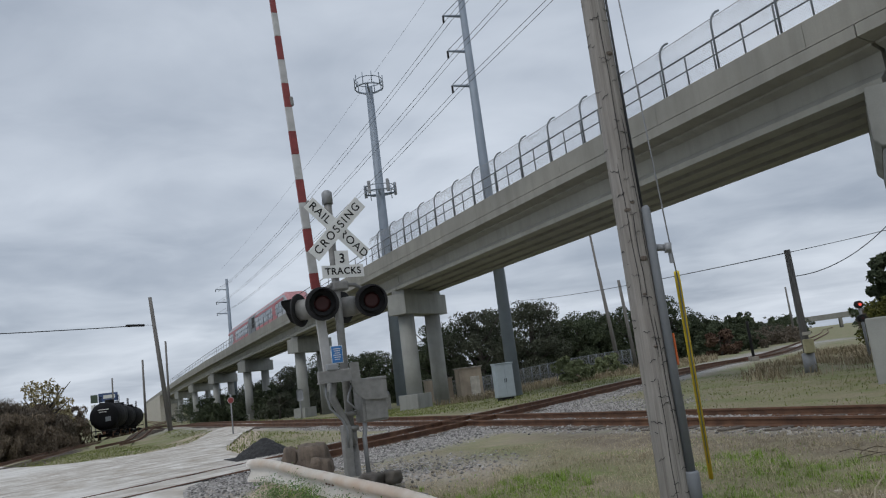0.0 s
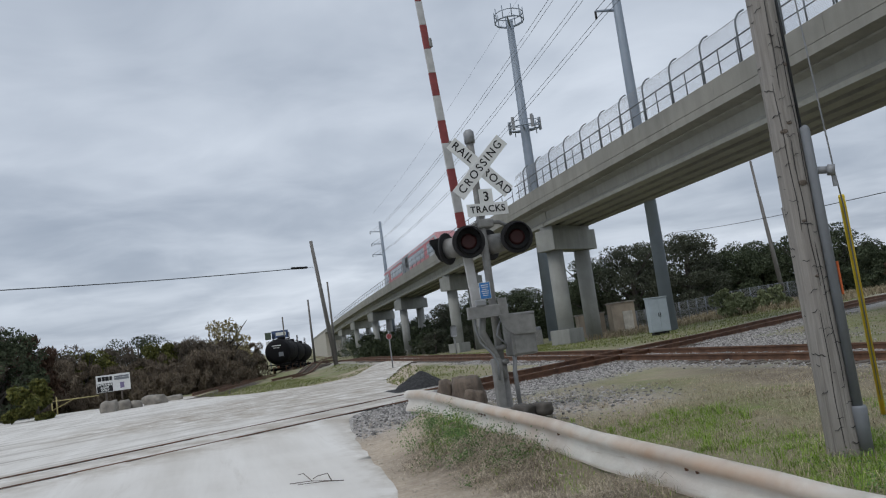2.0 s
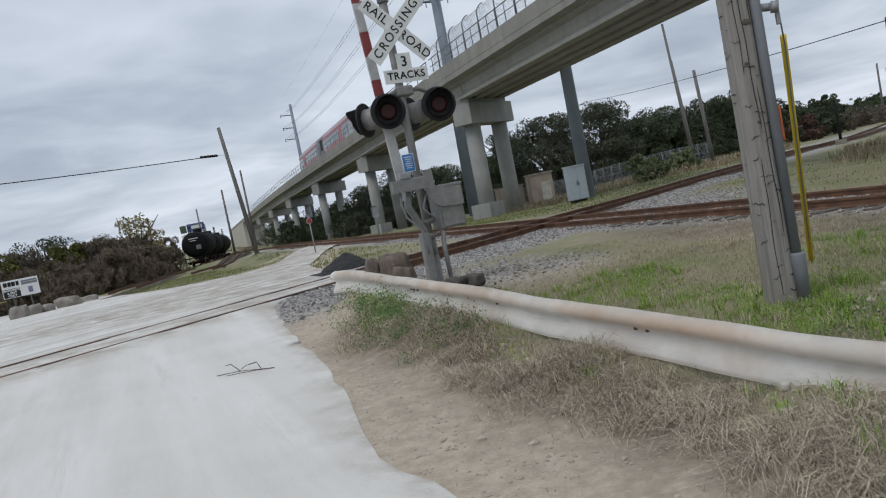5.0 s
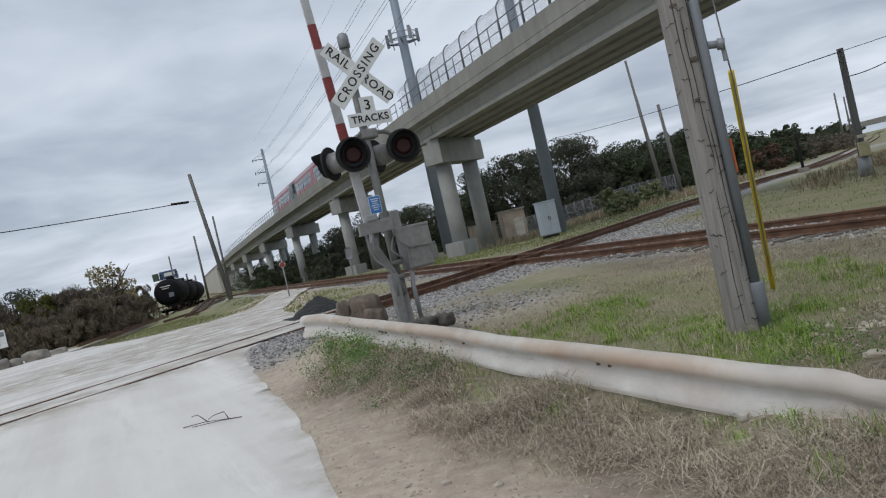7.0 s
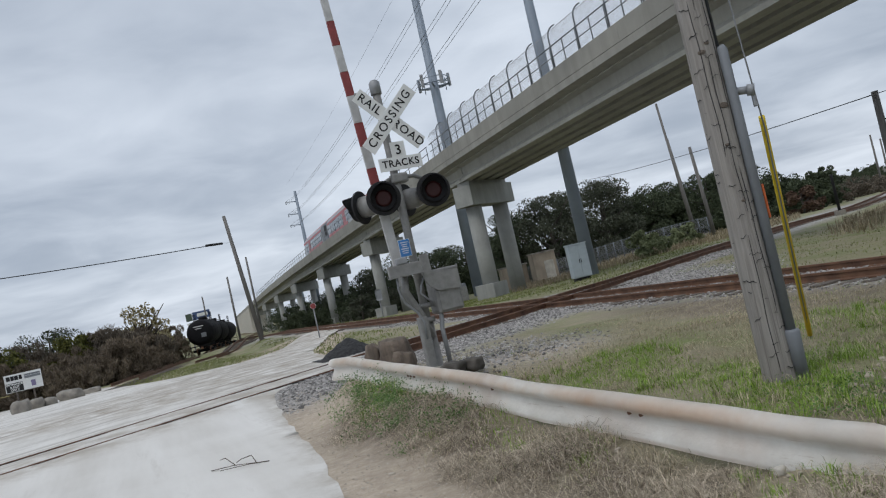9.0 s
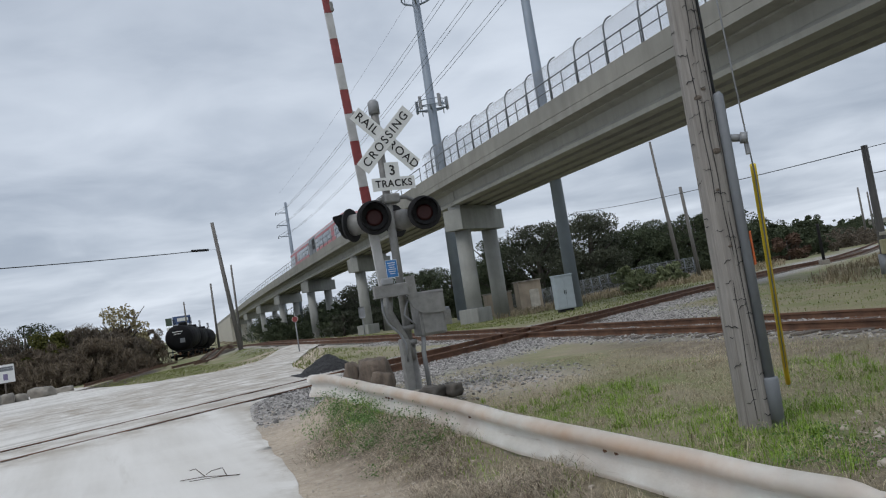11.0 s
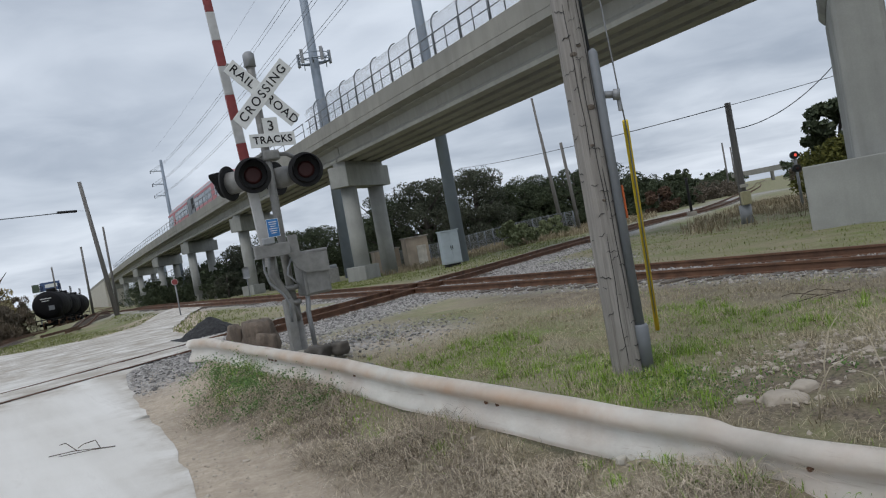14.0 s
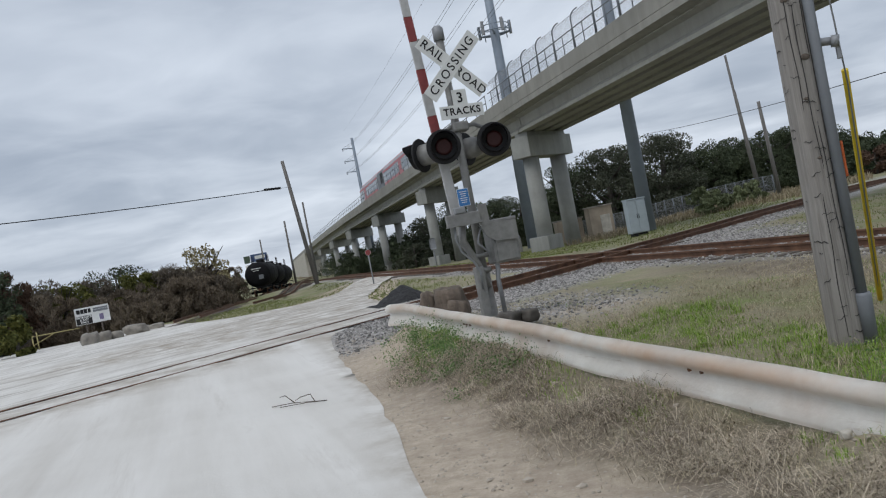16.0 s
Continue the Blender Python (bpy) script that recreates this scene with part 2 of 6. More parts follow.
m_oak = leafmat("oak_leaves", (0.042, 0.056, 0.032), (0.1, 0.122, 0.068))
m_oakgrey = leafmat("greyish_leaves", (0.058, 0.066, 0.046), (0.118, 0.13, 0.092))
m_yellowleaf = leafmat("yellow_green_leaves", (0.06, 0.07, 0.018), (0.17, 0.165, 0.04))
m_brownleaf = leafmat("bare_brown_twigs", (0.09, 0.075, 0.058), (0.21, 0.175, 0.135))
m_brushtwig = leafmat("grey_brown_brush", (0.1, 0.08, 0.06), (0.25, 0.2, 0.145))
m_redleaf = leafmat("russet_leaves", (0.075, 0.045, 0.032), (0.14, 0.09, 0.06))
m_bushleaf = leafmat("bush_leaves", (0.14, 0.17, 0.09), (0.28, 0.31, 0.17))
m_grassblade = leafmat("green_blades", (0.11, 0.2, 0.024), (0.37, 0.53, 0.095))
# the dark end paints shadow between the dry blades into their colour
m_strawblade = leafmat("dry_blades", (0.18, 0.15, 0.09), (0.7, 0.61, 0.43))
m_bark = plain("bark", (0.09, 0.08, 0.07), 0.9, 0.0, 0.4, 4)

# ---- mesh helpers ----


def finish(bm, name, mat, parent=None, label="", smooth=False):
    me = bpy.data.meshes.new(name)
    bm.normal_update()
    bm.to_mesh(me)
    bm.free()
    for mt in mat if isinstance(mat, (list, tuple)) else [mat]:
        me.materials.append(mt)
    if smooth:
        me.shade_smooth()
    ob = new(name, me)
    if parent is not None:
        ob.parent = parent
    return tagged(ob, label)


def part(name, bm, mat, parent, label="", smooth=False):
    return finish(bm, name, mat, parent, label, smooth)


def thing(name, m, label, category, group="", kind=""):
    e = new(name)
    e.matrix_world = m
    e.empty_display_size = 0.2
    return tagged(e, label, category, group, kind)


def box(bm, c, s, m=None, bevel=0.0):
    r = bmesh.ops.create_cube(bm, size=1.0, matrix=(m or Matrix()) @ Matrix.Translation(c) @ Matrix.Diagonal((*s, 1)))
    if bevel:
        es = {e for v in r["verts"] for e in v.link_edges}
        bmesh.ops.bevel(bm, geom=list(es), offset=bevel, segments=2, affect="EDGES", profile=0.5)
    return bm


def nb():
    return bmesh.new()


def tube(bm, pts, r, seg=10, cap=True):
    """A round sweep along points; r is one radius or one for each point."""
    pts = [Vector(p) for p in pts]
    rs = r if isinstance(r, (list, tuple)) else [r] * len(pts)
    rings, ref = [], None
    for i, p in enumerate(pts):
        d = (pts[min(i + 1, len(pts) - 1)] - pts[max(i - 1, 0)]).normalized()
        if ref is None:
            ref = d.orthogonal().normalized()
        ref = (ref - d * ref.dot(d)).normalized()
        o = d.cross(ref)
        rings.append([bm.verts.new(p + (ref * math.cos(a) + o * math.sin(a)) * rs[i]) for a in (2 * math.pi * j / seg for j in range(seg))])
    for a, b in zip(rings, rings[1:]):
        for j in range(seg):
            f = bm.faces.new((a[j], a[(j + 1) % seg], b[(j + 1) % seg], b[j]))
            f.smooth = True
    if cap:
        bm.faces.new(rings[0][::-1])
        bm.faces.new(rings[-1])
    return bm


def sweep(bm, path, profile, closed=True, cap=True):
    """Sweeps a profile of (across, up) along a path of (x, y, z) that runs level; across is to the right of the way."""
    rows = []
    for i, p in enumerate(path):
        a, b = path[max(i - 1, 0)], path[min(i + 1, len(path) - 1)]
        dx, dy = b[0] - a[0], b[1] - a[1]
        n = math.hypot(dx, dy)
        rx, ry = dy / n, -dx / n
        rows.append([bm.verts.new((p[0] + rx * u, p[1] + ry * u, p[2] + w)) for u, w in profile])
    m = len(profile)
    for a, b in zip(rows, rows[1:]):
        for j in range(m if closed else m - 1):
            bm.faces.new((a[j], b[j], b[(j + 1) % m], a[(j + 1) % m]))
    if cap and closed:
        bm.faces.new(rows[0])
        bm.faces.new(rows[-1][::-1])
    return bm


def smooth01(t):
    t = min(max(t, 0.0), 1.0)
    return t * t * (3 - 2 * t)


def lettering(text, size, mat, parent, m, name="lettering", spacing=1.0, bold=0.0):
    cu = bpy.data.curves.new("text", "FONT")
    cu.body, cu.size, cu.align_x, cu.align_y = text, size, "CENTER", "CENTER"
    cu.extrude, cu.space_character, cu.offset = 0.0015, spacing, bold
    tmp = new("text", cu)
    me = bpy.data.meshes.new_from_object(tmp.evaluated_get(bpy.context.evaluated_depsgraph_get()))
    bpy.data.objects.remove(tmp)
    bpy.data.curves.remove(cu)
    me.materials.clear()
    me.materials.append(mat)
    ob = new(name, me)
    ob.parent, ob.matrix_local = parent, m
    return ob


# ---- the lie of the land ----
A_DIR, A_N, A_C = (0.56, 0.828), (0.828, -0.56), -13.27      # track across the road
B_DIR, B_N, B_C = (0.495, -0.869), (0.869, 0.495), 11.93     # track that meets it in the diamond


def off_a(x, y):
    return A_N[0] * x + A_N[1] * y - A_C


def off_b(x, y):
    return B_N[0] * x + B_N[1] * y - B_C


def fall(x, y):
    r, az = math.hypot(x, y), math.degrees(math.atan2(x, y))
    s = smooth01((12 - az) / 12) if y > -5 else 0.0
    return -min(1.7, 0.018 * max(0.0, r - 25)) * s


def zg(x, y):
    """Height of the bare ground."""
    z = fall(x, y)
    keep = 1 - smooth01((abs(off_b(x, y)) - 2.2) / 3.0)
    keep *= 1 - smooth01((y - 55) / 60)
    return z * (1 - keep) - 0.02 * keep


def hump(x, y):
    """The road and its verges climb to the heads of the rails that they cross."""
    w = smooth01((-3.3 - x) / 1.6) * smooth01((y + 30) / 20) * smooth01((24 - y) / 6)
    return 0.136 * (1 - smooth01((abs(off_a(x, y)) - 0.9) / 2.2)) * w


def zroad(x, y):
    return zg(x, y) + 0.008 + hump(x, y)


def sample(path, step):
    """Points at even steps along a smooth line through (x, y) points."""
    out = []
    for i in range(len(path) - 1):
        p0, p1, p2, p3 = path[max(i - 1, 0)], path[i], path[i + 1], path[min(i + 2, len(path) - 1)]
        n = max(1, int(math.dist(p1, p2) / step))
        for j in range(n):
            t = j / n
            out.append(tuple(0.5 * (2 * b + (c - a) * t + (2 * a - 5 * b + 4 * c - d) * t * t + (3 * b - a - 3 * c + d) * t ** 3) for a, b, c, d in zip(p0, p1, p2, p3)))
    out.append(tuple(path[-1]))
    return out


def along_a(t):
    return (A_N[0] * A_C + A_DIR[0] * t, A_N[1] * A_C + A_DIR[1] * t)


def along_b(t):
    return (B_N[0] * B_C + B_DIR[0] * t, B_N[1] * B_C + B_DIR[1] * t)


PATH_A = sample([along_a(-30), along_a(-10), along_a(5), along_a(20), along_a(35), along_a(47), (23.5, 56), (46, 98), (82, 168), (150, 306), (240, 480)], 1.0)
PATH_B = sample([along_b(60), along_b(30), along_b(10), along_b(-10), along_b(-30), along_b(-55), (-25.3, 70), (-35.5, 93), (-48.5, 125), (-67, 170), (-103, 250)], 1.0)
PATH_D = sample([(-23.0, 49), (-25.4, 58), (-30.2, 75), (-36.2, 94), (-38.5, 100)], 1.0)
PATH_C = sample([(-22.5, 38), (-25.3, 45), (-32.0, 62), (-40.1, 86.1), (-47.3, 106), (-54.2, 126.5), (-64, 158), (-80, 212)], 1.0)

# ---- ground ----
ROAD_EDGE = [(3.5, -14.0), (1.6, -4.0), (0.35, 1.0), (-0.1, 2.3), (-0.71, 3.72), (-1.36, 4.55), (-1.6, 5.2), (-2.08, 6.5), (-2.72, 8.05), (-3.65, 10.05), (-4.74, 12.5), (-5.2, 13.9), (-4.9, 15.5), (-4.4, 17.0), (-4.9, 19.2), (-6.4, 22.0),
             (-8.2, 26.0), (-9.6, 31.0), (-11.0, 38.0), (-12.0, 46.0), (-13.5, 55.0)]
ROAD_FAR = [(-16.2, 56.0), (-15.2, 47.0), (-14.2, 38.0), (-14.5, 32.5), (-17.5, 33.5), (-21.5, 37.0), (-25.5, 42.0), (-29.0, 46.0), (-33.0, 45.5), (-40.0, 47.0), (-60.0, 60.0), (-66.0, 56.0), (-48.0, 42.0), (-40.0, 33.0), (-48.0, 24.0), (-46.0, -14.0)]
road_line = sample(ROAD_EDGE, 0.35) + sample(ROAD_FAR, 0.8)


def inside(x, y, poly):
    odd = False
    j = len(poly) - 1
    for i in range(len(poly)):
        xi, yi = poly[i]
        xj, yj = poly[j]
        if (yi > y) != (yj > y) and x < (xj - xi) * (y - yi) / (yj - yi) + xi:
            odd = not odd
        j = i
    return odd


EDGE_Y = [(y, x) for x, y in ROAD_EDGE if y < 19]


def on_road(x, y):
    """A quick test for the stretch before and at the crossing."""
    return y < 19 and x < float(np.interp(y, [a for a, _ in EDGE_Y], [b for _, b in EDGE_Y])) + 0.03


GTOP = [(0, 0.75), (2.18, 0.658), (4.3, 0.575), (5.24, 0.512), (6.3, 0.475), (7.0, 0.446), (7.52, 0.42), (8.09, 0.4), (8.19, 0.364), (8.4, 0.362), (9.2, 0.36), (11.5, 0.34)]
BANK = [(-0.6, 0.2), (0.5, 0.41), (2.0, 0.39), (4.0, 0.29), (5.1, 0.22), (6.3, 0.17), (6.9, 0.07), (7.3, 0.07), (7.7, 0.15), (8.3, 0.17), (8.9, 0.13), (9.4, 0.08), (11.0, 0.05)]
RAIL_H = 1.16


def rail_top(u):
    return float(np.interp(u, [a for a, _ in GTOP], [b for _, b in GTOP]))


def rail_uv(x, y):
    """Distance along the guardrail from its far end, and across it, away from the road."""
    return (x + 3.0) * 0.535 - (y - 10.7) * 0.845, (x + 3.0) * 0.845 + (y - 10.7) * 0.535


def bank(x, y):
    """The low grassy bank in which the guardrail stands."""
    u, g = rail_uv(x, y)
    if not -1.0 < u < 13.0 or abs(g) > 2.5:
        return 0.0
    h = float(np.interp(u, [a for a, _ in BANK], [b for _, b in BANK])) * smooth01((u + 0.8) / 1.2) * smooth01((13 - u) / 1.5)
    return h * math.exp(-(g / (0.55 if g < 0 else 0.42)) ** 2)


def axis(lo, hi, step, far, grow=1.16):
    v = list(np.arange(lo, hi, step))
    s, a = step, lo
    while a > -far:
        s *= grow
        a -= s
        v.insert(0, a)
    s, a = step, v[-1]
    while a < far:
        s *= grow
        a += s
        v.append(a)
    return v


xs, ys = axis(-9.0, 10.0, 0.22, 2600), axis(0.5, 24.0, 0.22, 2600)
edge_np = np.array(road_line)
edge_tree = kdtree.KDTree(len(road_line))
for i, q in enumerate(road_line):
    edge_tree.insert((q[0], q[1], 0.0), i)
edge_tree.balance()


def edge_dist(x, y):
    return edge_tree.find((x, y, 0.0))[2]


def soil_at(x, y):
    """How bare the ground is: a strip beside the road, the foot of the guardrail, round the signal."""
    d = edge_dist(x, y) if -70 < x < 8 and y < 60 else 9.0
    v = 1 - smooth01((d - 0.7) / 0.9)
    g = (x + 3.0) * 0.845 + (y - 10.7) * 0.535
    if 1.0 < y < 11 and g < 0.1:
        v = max(v, 0.95 - 0.6 * smooth01((g + 1.1) / 0.9))
    v = max(v, 0.85 * (1 - smooth01((math.hypot(x + 0.4, y - 12.2) - 0.5) / 1.5)))
    if y > 0 and x > -8:
        v = max(v, 0.25 * (1 - smooth01((abs(off_b(x, y) + 2.6) - 0.5) / 1.2)))
    return v


def gravel_at(x, y):
    a, b = off_a(x, y), off_b(x, y)
    v = 1 - smooth01((abs(a) - 1.7) / 1.5)
    v = max(v, (1 - smooth01((abs(b) - 1.2) / 1.0)) * (1 - 0.6 * (b < 0) * smooth01((x - 0.5) / 2)))
    if b > 0 and a > 0 and x < 30:
        v = max(v, (1 - smooth01((b - 3.0) / 4.0)) * (1 - smooth01((a - 3.5) / 4.5)) * (0.35 + 0.65 * smooth01((y - 16) / 6)))
    if b < 0 and a > 0:
        v = max(v, 0.9 * (1 - smooth01((a - 2.4) / 1.6)))
    if b < 0 and a < 0:
        v = max(v, 0.7 * (1 - smooth01((abs(a) - 1.5) / 1.0)))
    v = max(v, 0.5 * (1 - smooth01((math.hypot(x + 1.6, y - 13.0) - 1.4) / 1.8)))
    if math.hypot(x, y) > 90:
        v = 0.0
    return v


def ground_z(x, y):
    """Height of the ground with its lumps, the rail's bank and the dug soil."""
    lump = 0.035 * noise.fractal((x * 0.5, y * 0.5, 0.0), 1.0, 2.0, 4) + 0.012 * noise.noise((x * 3.1, y * 3.1, 4.0))
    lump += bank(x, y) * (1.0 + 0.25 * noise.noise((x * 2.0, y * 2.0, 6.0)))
    lump += 0.16 * math.exp(-(math.hypot(x + 1.7, y - 11.9) / 1.6) ** 2)
    r = math.hypot(x - 3.1, y - 5.3)
    lump += math.exp(-(r / 1.0) ** 2) * (0.14 + 0.07 * noise.fractal((x * 2.2, y * 2.2, 3.0), 1.0, 2.0, 3))
    return zg(x, y) + hump(x, y) + smooth01(edge_dist(x, y) / 0.9) * lump


def thatch_at(x, y):
    """Where dead matted grass, with the shade in its gaps painted in, or dark dug soil covers the ground."""
    u, g = rail_uv(x, y)
    v = 0.0
    if 0.5 < u < 12:
        v = math.exp(-((g + 0.45) / 0.5) ** 2) * smooth01((u - 0.6) / 1.5)
    v = max(v, 1.0 - smooth01((math.hypot(x - 3.2, y - 5.2) - 0.9) / 1.3))
    if x > 0.5:
        v = max(v, 0.85 * (1 - smooth01((abs(off_b(x, y) + 2.0) - 0.7) / 1.3)) * smooth01((x - 0.5) / 2))
    return v


gb = nb()
grid, soil_v, grav_v, thatch_v = [], [], [], []
for y in ys:
    row = []
    for x in xs:
        z = zg(x, y) + hump(x, y)
        near = math.hypot(x, y - 6) < 26
        within = math.hypot(x, y) < 120 and inside(x, y, road_line)
        if near and not within:
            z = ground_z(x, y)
        if within:
            z -= 0.05 * smooth01((edge_dist(x, y) - 0.55) / 0.4) if near else 0.12
        row.append(gb.verts.new((x, y, z)))
        soil_v.append(soil_at(x, y) if abs(x) < 90 and abs(y) < 90 else 0.0)
        thatch_v.append(thatch_at(x, y) if abs(x) < 30 and -5 < y < 40 else 0.0)
        grav_v.append(gravel_at(x, y) if abs(x) < 90 and abs(y) < 90 else 0.0)
    grid.append(row)
for a, b in zip(grid, grid[1:]):
    for i in range(len(xs) - 1):
        gb.faces.new((a[i], a[i + 1], b[i + 1], b[i])).smooth = True
ground = finish(gb, "ground", m_ground)
tagged(ground, "rough ground of dry grass, soil and scattered stone", "ground", kind="structure")
for key, vals in (("soil", soil_v), ("gravel", grav_v), ("thatch", thatch_v)):
    ground.data.attributes.new(key, "FLOAT", "POINT").data.foreach_set("value", np.array(vals, dtype=np.float32))

# road sheet: cells inside its ragged outline
rb = nb()
rx, ry = axis(-8.0, 1.6, 0.2, 70, 1.12), axis(1.5, 18.0, 0.2, 70, 1.12)
rx, ry = [v for v in rx if -70 < v < 5], [v for v in ry if -15 < v < 62]
verts, damp, scuff_v = {}, [], []


def road_vert(i, j):
    if (i, j) not in verts:
        x, y = rx[i], ry[j]
        if not inside(x, y, road_line):
            q = edge_np[edge_tree.find((x, y, 0.0))[1]]
            w = 0.06 * noise.noise((q[0] * 2.5, q[1] * 2.5, 1.0))
            x, y = float(q[0]) + w, float(q[1]) + w
        z = zroad(x, y) - 0.002 + 0.014 * smooth01(edge_dist(x, y) / 0.5) + 0.008 * smooth01(edge_dist(x, y) / 0.6) * noise.fractal((x * 0.6, y * 0.6, 7.0), 1.0, 2.0, 3)
        a = off_a(x, y)
        verts[i, j] = rb.verts.new((x, y, z))
        d = edge_dist(x, y)
        scuff_v.append(smooth01((1.5 - a) / 1.6))
        damp.append(max(0.9 * (1 - smooth01((d - 0.02) / 0.35)), 0.8 * (1 - smooth01((abs(a) - 0.9) / 1.3)), 1.0 * smooth01((y - 15) / 4) * (1 - smooth01((abs(x + 9.5) - 4.5) / 4))))
    return verts[i, j]


for j in range(len(ry) - 1):
    for i in range(len(rx) - 1):
        hits = sum(inside(rx[i + di], ry[j + dj], road_line) for di in (0, 1) for dj in (0, 1))
        if hits:
            quad = [road_vert(i, j), road_vert(i + 1, j), road_vert(i + 1, j + 1), road_vert(i, j + 1)]
            try:
                rb.faces.new(quad).smooth = True
            except ValueError:
                pass
road = finish(rb, "road", m_road)
tagged(road, "dusty white limestone road, packed and worn by trucks", "road", kind="structure")
road.data.attributes.new("scuff", "FLOAT", "POINT").data.foreach_set("value", np.array(scuff_v, dtype=np.float32))
road.data.attributes.new("damp", "FLOAT", "POINT").data.foreach_set("value", np.array(damp, dtype=np.float32))

# ---- tracks ----
RAIL = [(-0.07, 0.0), (-0.07, 0.02), (-0.012, 0.035), (-0.012, 0.12), (-0.036, 0.13), (-0.036, 0.168), (0.036, 0.168), (0.036, 0.13), (0.012, 0.12), (0.012, 0.035), (0.07, 0.02), (0.07, 0.0)]


def offset(path, u):
    out = []
    for i, p in enumerate(path):
        a, b = path[max(i - 1, 0)], path[min(i + 1, len(path) - 1)]
        d = math.dist(a, b)
        out.append((p[0] + (b[1] - a[1]) / d * u, p[1] - (b[0] - a[0]) / d * u))
    return out


def railway(path, label, hz):
    t = thing("railway_track", Matrix(), label, "railway track", "railway tracks", "structure")
    for u in (-0.7175, 0.7175):
        bm = nb()
        sweep(bm, [(x, y, hz(x, y)) for x, y in offset(path, u)], RAIL)
        bm.normal_update()
        for f in bm.faces:
            if f.normal.z > 0.9 and f.calc_center_median().z > hz(*f.calc_center_median().xy) + 0.15:
                f.material_index = 1
        part("rail", bm, [m_rail, m_railhead], t, "rusty steel rail with a worn head")
    return t


def hz_a(x, y):
    return zg(x, y) + 0.0


track_a = railway(PATH_A, "rusty railway track on stone ballast, crossing the road", hz_a)
track_b = railway(PATH_B, "rusty railway track on stone ballast and weeds", hz_a)
track_d = railway(PATH_D, "rusty spur track that curves off in the grass", lambda x, y: zg(x, y) + 0.16)
track_c = railway(PATH_C, "rusty siding track with parked tank cars", lambda x, y: zg(x, y) + 0.17)

# dark rubber beside the rails where the road crosses
for u in (-0.7175, 0.7175):
    for du, w in ((-0.085, 0.035), (0.085, 0.03)):
        pts = [(x, y, zroad(x, y) + 0.012) for x, y in offset(PATH_A, u + du) if -12 < y < 17.5]
        part("flangeway_strip", sweep(nb(), pts, [(-w, -0.03), (-w, 0.0), (w, 0.0), (w, -0.03)]), m_coal, track_a, "dark flangeway strip")

# ---- viaduct ----
V_O = Vector((0.02, 0.2, 0))
V_N = Vector((math.sin(radians(64)), math.cos(radians(64)), 0))
V_D = Vector((-V_N.y, V_N.x, 0))
V_P, V_END = 18.0, 232.0
PROFILE = [(-60, 9.80), (-20, 9.92), (20, 9.94), (48, 9.90), (66, 9.74), (83, 9.52), (104, 9.28), (134, 8.90), (176, 8.13), (226, 6.84), (300, 4.9)]


def vz(s):
    """Height of the parapet's top along the viaduct."""
    return float(np.interp(s, [p[0] for p in PROFILE], [p[1] for p in PROFILE]))


def vp(s, u, z):
    """A point s metres along the viaduct, u metres behind its near face."""
    return V_O + V_N * (V_P + u) + V_D * s + Vector((0, 0, z))


def vsweep(bm, s0, s1, profile, step=4.0):
    """Sweeps a profile of (u, height under the parapet's top) along the viaduct."""
    n = max(1, round((s1 - s0) / step))
    rows = [[bm.verts.new(vp(s, u, vz(s) + w)) for u, w in profile] for s in (s0 + (s1 - s0) * i / n for i in range(n + 1))]
    m = len(profile)
    for a, b in zip(rows, rows[1:]):
        for j in range(m):
            bm.faces.new((a[j], a[(j + 1) % m], b[(j + 1) % m], b[j]))
    bm.faces.new(rows[0][::-1])
    bm.faces.new(rows[-1])
    bmesh.ops.recalc_face_normals(bm, faces=bm.faces)
    return bm


viaduct = thing("railway_viaduct", Matrix(), "long grey concrete railway viaduct on round piers", "viaduct", kind="structure")
V_W = 5.8
piers = [11.15, 46.2] + [46.2 + 29.2 * i for i in range(1, 7)]
spans = list(zip([-24.0] + piers, piers + [V_END]))
PARAPET = [(0.0, -0.78), (0.0, -0.03), (0.03, 0.0), (0.19, 0.0), (0.22, -0.03), (0.22, -0.78)]
SLAB = [(0.0, -1.14), (0.0, -0.80), (V_W, -0.80), (V_W, -1.14), (V_W - 0.5, -1.22), (0.5, -1.22)]
GIRDER = [(-0.45, -1.22), (0.45, -1.22), (0.45, -1.30), (0.12, -1.42), (0.10, -1.95), (0.36, -2.18), (0.36, -2.37), (-0.36, -2.37), (-0.36, -2.18), (-0.10, -1.95), (-0.12, -1.42), (-0.45, -1.30)]
bm = nb()
s = -24.0
while s < V_END:
    e = min(s + 6.1, V_END)
    bm = nb()
    vsweep(bm, s + 0.006, e - 0.006, PARAPET)
    part("parapet", bm, m_concrete, viaduct)
    s = e
part("parapet", vsweep(nb(), -24, V_END, [(V_W - 0.22, -0.78), (V_W - 0.22, 0), (V_W, 0), (V_W, -0.78)]), m_concrete, viaduct)
for a, b in spans:
    part("deck_slab", vsweep(nb(), a + 0.02, b - 0.02, SLAB), m_concrete, viaduct)
    for gu in (1.08, 2.26, 3.44, 4.62):
        prof = GIRDER
        part("girder", vsweep(nb(), a + 0.06, b - 0.06, [(gu + u, w) for u, w in prof]), m_girder, viaduct)


P_AX = Vector((math.sin(radians(30)), math.cos(radians(30)), 0))     # the piers stand askew to the deck
P_RT = Vector((P_AX.y, -P_AX.x, 0))


def pier_frame(s, ground_z):
    """A frame at the near left corner of a pier: x to its right, y along its length."""
    p = vp(s, 0.2, 0)
    m = Matrix((P_RT.to_3d(), P_AX.to_3d(), (0, 0, 1))).transposed().to_4x4()
    return Matrix.Translation((p.x, p.y, ground_z)) @ m


